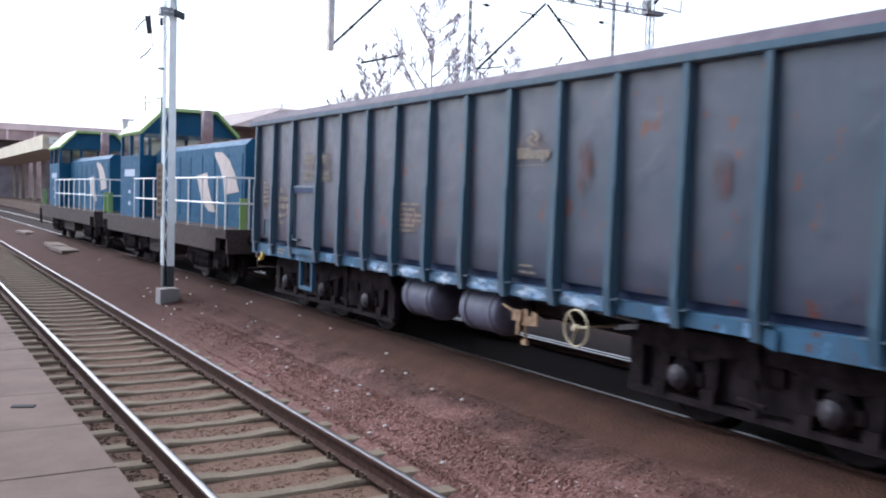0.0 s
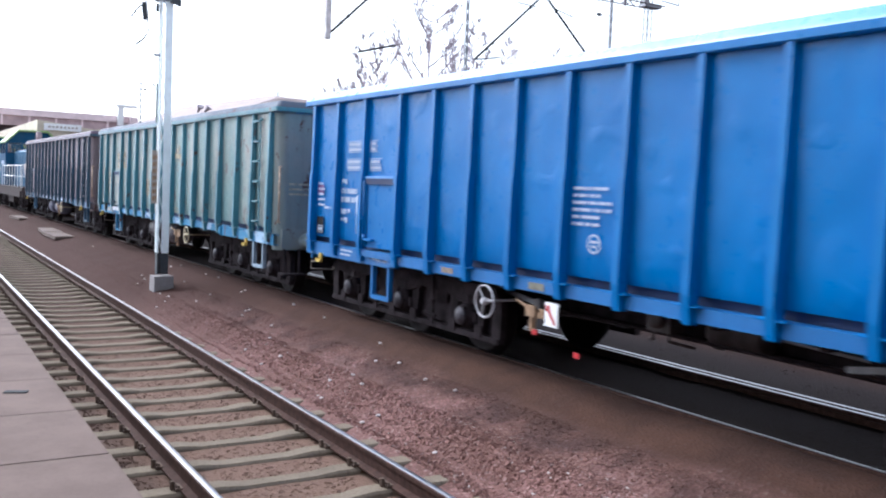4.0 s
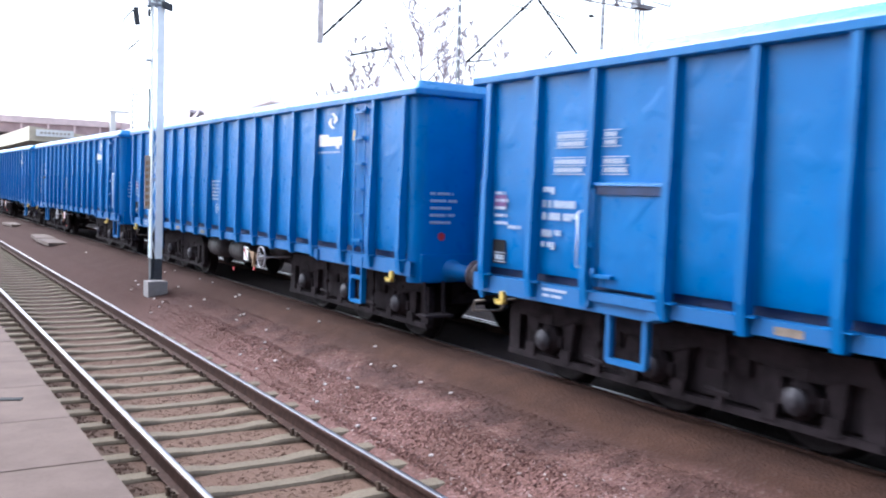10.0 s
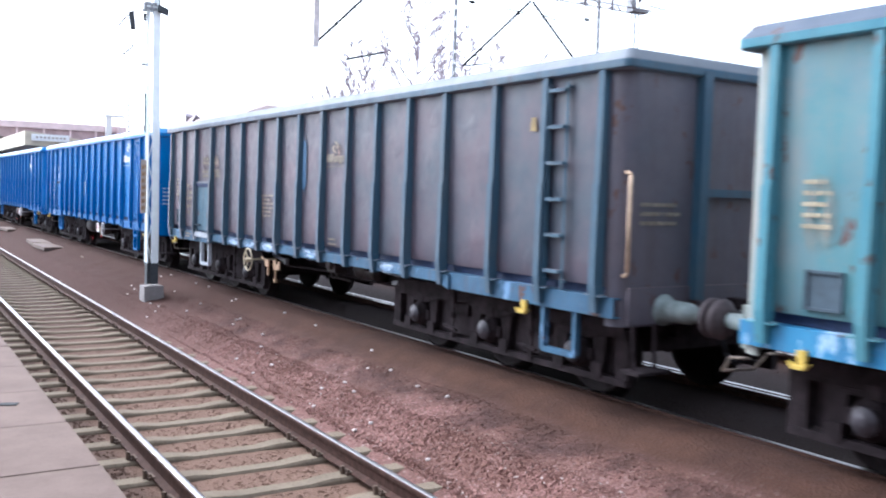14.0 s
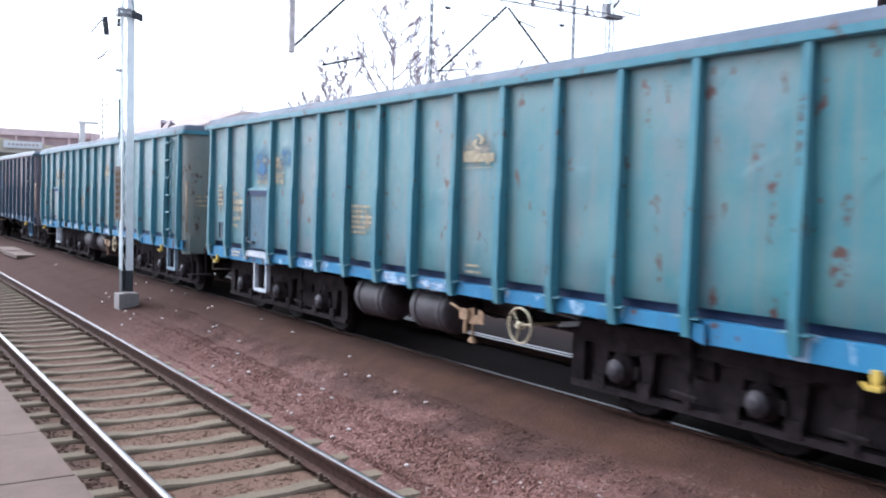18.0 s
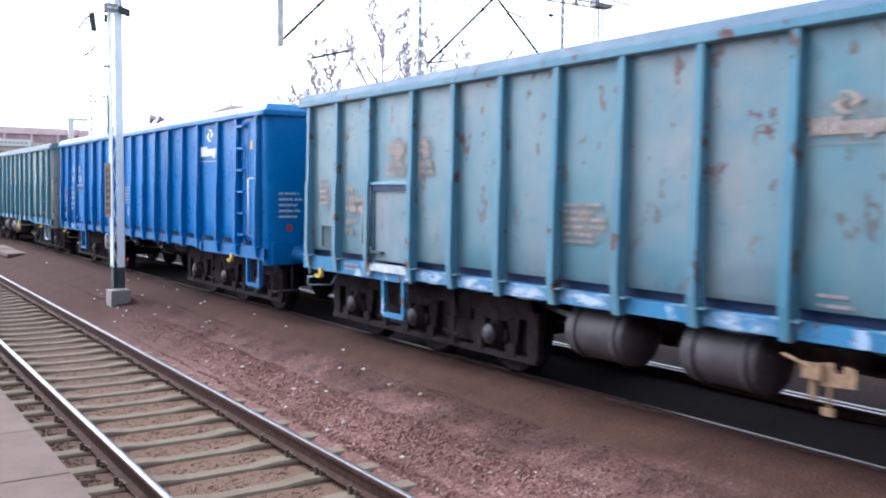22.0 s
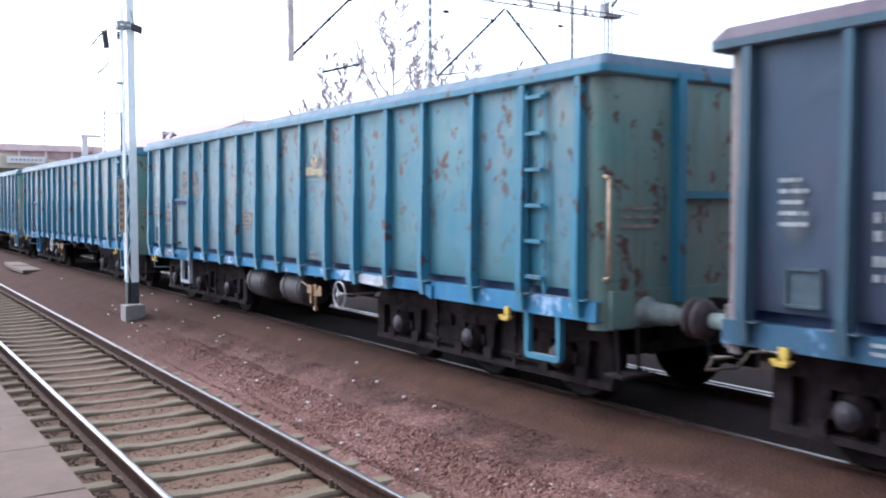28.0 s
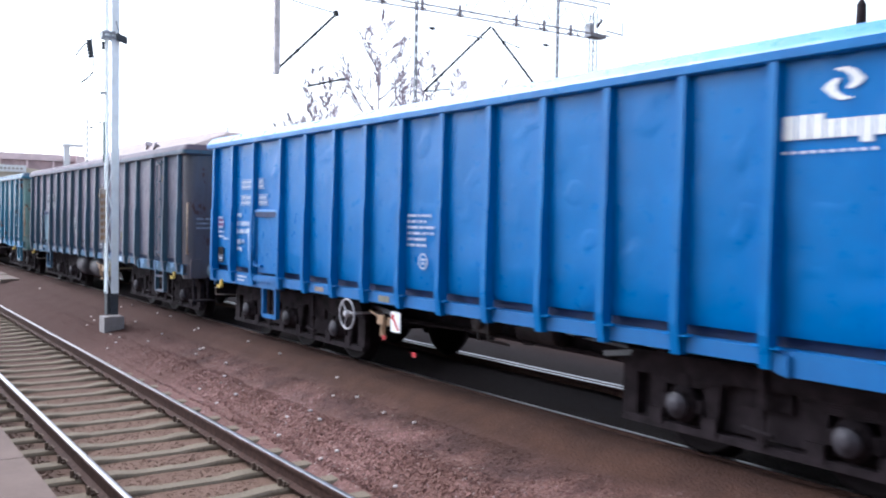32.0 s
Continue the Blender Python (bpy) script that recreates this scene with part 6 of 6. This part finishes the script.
part("shaft", shared("pole_shaft", lambda bm: rod(bm, (0, 0, 0), (0, 0, 6.2), 0.07, 10, 0.05), M["steel"]), pole)
part("head", shared("pole_head", lambda bm: lathe(bm, ((6.1, 0.05), (6.2, 0.09), (6.6, 0.08), (6.7, 0.02)), 12, "z"), M["iron2"]), pole)


# overhead wires over both tracks
# ---- bare trees with mistletoe ----
def tree(x, y, h, seed, label, balls=9, spread=1.0, clear=0.3):
    """A slim leafless tree: a leading stem, sparse rising limbs with fine twigs, tangles of mistletoe on them."""
    rng = random.Random(seed)
    t = thing("bare_tree", pose(x, y, -0.2), label, "tree", "bare trees beyond the yard")
    bm, tips = bmesh.new(), []

    def twig(p, d, length, r, depth):
        """A branch in four bends, with side twigs."""
        for k in range(4):
            q = p + d * (length / 4)
            rod(bm, p, q, r * (1 - 0.2 * k), 5 if depth < 2 else 3, r * (0.8 - 0.2 * k), cap=False)
            if depth < 3 and k > 0:
                for _ in range(2):
                    side = (d + Vector((rng.uniform(-1, 1), rng.uniform(-1, 1), rng.uniform(-0.2, 0.6))) * 0.9).normalized()
                    twig(q, side, length * rng.uniform(0.25, 0.5), max(0.022, r * 0.6), depth + 1)
            p, d = q, (d + Vector((rng.uniform(-.2, .2), rng.uniform(-.2, .2), rng.uniform(0.0, 0.22)))).normalized()
            if depth < 2 and k > 1:
                tips.append(p)

    top, n = Vector((0, 0, 0)), 16
    for k in range(n):
        f = k / n
        q = top + Vector((rng.uniform(-.09, .09), rng.uniform(-.09, .09), h / n))
        rod(bm, top, q, h * 0.0085 * (1 - f * 0.93), 8, h * 0.0085 * (1 - (f + 1 / n) * 0.93), cap=False)
        if f > clear:
            for turn in (0, 2.6):
                a = k * 2.4 + turn + rng.uniform(-.6, .6)
                lift = rng.uniform(0.45, 1.0)
                twig(q, Vector((math.cos(a), math.sin(a), lift)).normalized(), h * 0.30 * spread * (1.08 - f) * rng.uniform(0.6, 1.25), h * 0.0078 * (1.15 - f), 0)
            tips.append(q)
        top = q
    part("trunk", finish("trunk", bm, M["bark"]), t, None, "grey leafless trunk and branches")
    for k in range((balls + 1) // 2):
        c = tips[rng.randrange(len(tips))]
        bm = bmesh.new()
        R = rng.uniform(0.3, 0.6)
        for j in range(110):
            d = Vector((rng.gauss(0, 1), rng.gauss(0, 1), rng.gauss(0, 0.85))).normalized() * R * rng.uniform(0.35, 1)
            e = d + Vector((rng.gauss(0, 1), rng.gauss(0, 1), rng.gauss(0, 1))) * R * 0.22
            rod(bm, d * 0.35, d, 0.003, 3, 0.004, cap=False)
            rod(bm, d, e, 0.003, 3, 0.004, cap=False)
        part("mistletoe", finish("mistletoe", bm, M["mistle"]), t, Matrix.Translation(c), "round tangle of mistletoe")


tree(23.74, 41, 12.6, 5, "tall bare tree with round tangles of mistletoe", 13, 1.05)
tree(19.97, 41, 9.4, 8, "small bare tree behind the wagons", 3)
tree(22.0, 43, 9.6, 9, "thin bare tree behind the wagons", 5, 0.9)
tree(26.63, 41, 11.2, 12, "slim bare tree between the masts", 8, 0.7)
tree(28.9, 42, 10.4, 17, "bare tree hung with mistletoe beyond the gantry", 8, 0.9)
tree(32.6, 42, 10.2, 21, "low bare tree beyond the gantry", 3, 0.8)
tree(36.5, 43, 9.8, 24, "bare tree far behind the gantry", 2, 0.8)

# ---- buildings beyond ----
shed = thing("goods_shed", pose(0, 0, 0), "long goods shed with a low brown-grey roof", "building")
part("walls", shared("shed_walls", lambda bm: box(bm, 17.5, 27.5, 56, 82, -0.3, 6.2), M["pale_wall"]), shed)
def shed_roof(bm):
    """A long roof, hipped at the near end."""
    v = [bm.verts.new(q) for q in ((16.6, 52, 6.1), (28.4, 52, 6.1), (28.4, 84, 6.1), (16.6, 84, 6.1), (20.4, 54, 7.45), (25.2, 54, 7.45), (22.3, 60, 8.15), (22.3, 84, 8.6))]
    for q in ((0, 1, 5, 4), (4, 5, 6), (1, 2, 7, 6, 5), (0, 4, 6, 7, 3), (2, 3, 7), (3, 2, 1, 0)):
        bm.faces.new([v[i] for i in q])


part("roof", shared("shed_roof", shed_roof, M["roofing"]), shed)
part("vent_pipe", shared("shed_pipe", lambda bm: rod(bm, (22.3, 59, 7.4), (22.3, 59, 8.35), 0.12, 8), M["white"]), shed)

bridge = thing("road_bridge", pose(0, 0, 0), "reddish road bridge crossing the tracks on piers", "bridge")
BY = 120
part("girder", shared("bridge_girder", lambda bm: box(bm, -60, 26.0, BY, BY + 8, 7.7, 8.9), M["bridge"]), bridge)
part("parapet", shared("bridge_parapet", lambda bm: box(bm, -60, 26.0, BY - 0.3, BY, 8.9, 9.7), M["parapet"]), bridge)
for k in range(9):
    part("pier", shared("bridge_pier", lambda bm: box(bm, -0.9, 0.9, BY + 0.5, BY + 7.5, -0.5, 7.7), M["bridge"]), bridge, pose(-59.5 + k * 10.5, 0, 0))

# wall added to fill the dim space seen under bridge and canopy
part("abutment", shared("bridge_back", lambda bm: box(bm, -60, 26.0, BY + 7.6, BY + 8.4, -0.5, 7.7), M["dim"]), bridge, None, "added wall closing the view under the bridge")

part("stair_tower", shared("bridge_tower", lambda bm: [box(bm, 24.05, 24.7, BY - 1.2, BY - 0.4, -0.5, 11.05), box(bm, 23.9, 26.3, BY - 1.3, BY - 0.3, 10.75, 11.05)], M["white"]), bridge, None, "pale stair tower beside the bridge")
part("stair_wall", shared("bridge_stairs", lambda bm: box(bm, 25.5, 26.5, BY - 1.1, BY - 0.3, -0.5, 9.6), M["parapet"]), bridge)
for k in range(14):
    part("girder_rib", shared("girder_rib", lambda bm: box(bm, -0.12, 0.12, BY - 0.22, BY + 0.01, 7.7, 8.9), M["parapet"]), bridge, pose(-16 + k * 3, 0, 0))

isle = thing("island_platform", pose(0, 0, 0), "distant island platform under a whitish canopy", "platform")
part("deck", shared("isle_deck", lambda bm: box(bm, 8.7, 13.5, 60, 118, -0.3, 0.86), M["platform"]), isle)
part("canopy", shared("isle_canopy", lambda bm: extrude(bm, ((7.7, 5.5), (7.7, 4.6), (11.1, 4.55), (13.8, 5.1), (13.8, 5.5), (11.1, 5.1)), "y", 62, 116), M["canopy"]), isle)
for k in range(9):
    part("column", shared("isle_column", lambda bm: box(bm, -0.14, 0.14, -0.14, 0.14, 0.86, 4.8), M["pale_wall"]), isle, pose(11.1, 65 + 6 * k, 0))
sg = part("sign", shared("isle_sign", lambda bm: box(bm, 8.06, 10.27, 61.8, 61.9, 4.89, 5.32), M["white"]), isle, None, "long white sign with grey lettering")
part("sign_lettering", shared("isle_sign_l", lambda bm: [box(bm, 8.3 + 0.23 * k, 8.44 + 0.23 * k, 61.78, 61.795, 5.05, 5.16) for k in range(8)], M["pale_wall"]), sg)

# ---- small things on the ground ----
def slab_flat(bm):
    box(bm, -0.3, 0.3, -1.1, 1.1, -0.05, 0.05)
    soften(bm, 0.02)
for x, y, a in ((4.62, 31.7, 2), (4.66, 34.0, -3), (4.72, 42.6, 4)):
    solid("cable_cover", slab_flat, [M["cover"]], pose(x, y, ground_height(x, y) + 0.02, 0, 0, a), "flat concrete cable cover lying between the tracks", "concrete slab", "slabs between the tracks")


def stones():
    """Loose ballast: eight shapes of crushed stone strewn in one mesh."""
    rng = np.random.default_rng(7)
    shapes = []
    base = np.array([(1, 1, 1), (1, -1, -1), (-1, 1, -1), (-1, -1, 1), (1, 1, -1), (-1, -1, -1)], float)
    faces = np.array([(0, 4, 2), (0, 2, 3), (0, 3, 1), (0, 1, 4), (5, 2, 4), (5, 3, 2), (5, 1, 3), (5, 4, 1)])
    for k in range(8):
        shapes.append((base + rng.uniform(-.45, .45, base.shape)) * (0.62, 0.55, 0.42))
    V, F, n = [], [], 0
    for x0, x1, y0, y1, count, low in ((3.92, 5.7, 2.0, 9, 36000, 1), (3.92, 5.6, 9, 16, 26000, 1), (3.92, 5.4, 16, 26, 20000, 1), (2.2, 3.3, 2.5, 14, 5200, 0), (1.1, 1.85, 3, 14, 2600, 0), (5.5, 9.5, 2, 16, 5000, 1)):
        for x, y, a, s, k in zip(rng.uniform(x0, x1, count), rng.uniform(y0, y1, count), rng.uniform(0, 6.28, count), rng.gamma(6, 0.0020, count) + 0.006, rng.integers(0, 8, count)):
            if not low and abs((y - 1.5 + 0.3) % 0.6 - 0.3) < 0.13:
                continue
            if low and x < 6.4 and x + 0.0151 * y > 5.05 + 0.3 * ((k * 0.37 + a * 7) % 1):
                continue
            if low and y > 11 + 14 * ((k * 0.61 + a * 11) % 1):
                continue
            c, q = math.cos(a), math.sin(a)
            p = shapes[k] * s
            z = ground_height(x, y) - s * (0.12 + 0.3 * min(1, max(0, (x + 0.0151 * y - 4.5) / 0.5, (y - 9) / 8))) + (0.025 * noise.noise((x * 1.3, y * 1.3, 0)) if low else 0.0)
            V.append(np.stack([p[:, 0] * c - p[:, 1] * q + x, p[:, 0] * q + p[:, 1] * c + y, p[:, 2] + z], 1))
            F.append(faces + n)
            n += 6
    me = bpy.data.meshes.new("ballast_stones")
    me.from_pydata(np.concatenate(V).tolist(), [], np.concatenate(F).tolist())
    me.materials.append(M["stone"])
    tagged(new("ballast_stones", me), "loose reddish brown crushed ballast stones", "ballast", kind="stuff")


stones()


M["pebble"] = plain("pale_pebble", (206, 196, 192), 0.9, 0, 0.15, 20)


def pale_stone(bm):
    bmesh.ops.create_icosphere(bm, subdivisions=1, radius=0.028)
    for v in bm.verts:
        v.co *= 1 + 0.35 * noise.noise(v.co * 30)
        v.co.z *= 0.55


spots = random.Random(31)
for x, y in [(4.82, 26.9), (5.35, 13.2), (4.7, 13.7), (5.25, 10.05), (4.05, 9.1)] + [(spots.uniform(4.0, 5.4), spots.uniform(6.5, 20)) for _ in range(34)]:
    ob = new("pale_stone", shared("pale_stone", pale_stone, M["pebble"]))
    ob.matrix_basis = pose(x, y, ground_height(x, y) + 0.012, 0, 0, x * 400)
    tagged(ob, "whitish loose stone lying on the ballast", "stone", "pale stones between the tracks")


# ---- what moves ----
PITCH = 14.54


def run(t):
    """Where the train's head has got to."""
    u = t / 16 - 1
    return 126.798 + 101.0921 * u - 2.6407 * u**2 + 0.3779 * u**3 + 0.1742 * u**4


STEPS = list(range(33))
LATE = {0: -.02, 1: .05, 2: -.05, 3: .03, 6: -.06, 7: .03, 8: .10, 9: -.04, 10: .02, 11: .08, 12: -.12, 13: -.03, 14: .01, 17: -.01, 18: .04,
        19: -.10, 20: -.02, 21: .03, 22: .11, 23: -.01, 24: .04, 27: .03, 28: .03, 29: -.13, 30: -.06, 31: .01, 32: .07}   # jerks in the couplings


def along(k, t):
    return run(t) - PITCH * k + LATE.get(t, 0.0)


def motions():
    items = [(ob, sets, k + 1, 0) for k, (ob, sets) in enumerate(TRAIN)]
    items += [(LOCOS[0][0], LOCOS[0][1], 1 - 14.5 / PITCH, 0), (LOCOS[1][0], LOCOS[1][1], 1 - 26.65 / PITCH, 0)]
    for ob, sets, k, slack in items:
        walk(ob, [(t, FAR_AXIS @ pose(0, along(k, t) + slack, 0)) for t in STEPS])
        # the wheels roll while they pass the platform
        inside = [t / 10 for t in range(0, 321) if -6 < along(k, t / 10) < 22]
        inside = [0.0] * (not inside or inside[0] > 0) + inside + [32.0] * (not inside or inside[-1] < 32)
        start = inside[1] if len(inside) > 2 else 0.0
        stop = inside[-2] if len(inside) > 2 else 0.0
        for ws in sets:
            base = ws.matrix_basis.copy()
            walk(ws, [(t, base @ pose(0, 0, 0, -math.degrees((run(min(max(t, start), stop)) - run(start)) / WHEEL_R))) for t in inside])


motions()
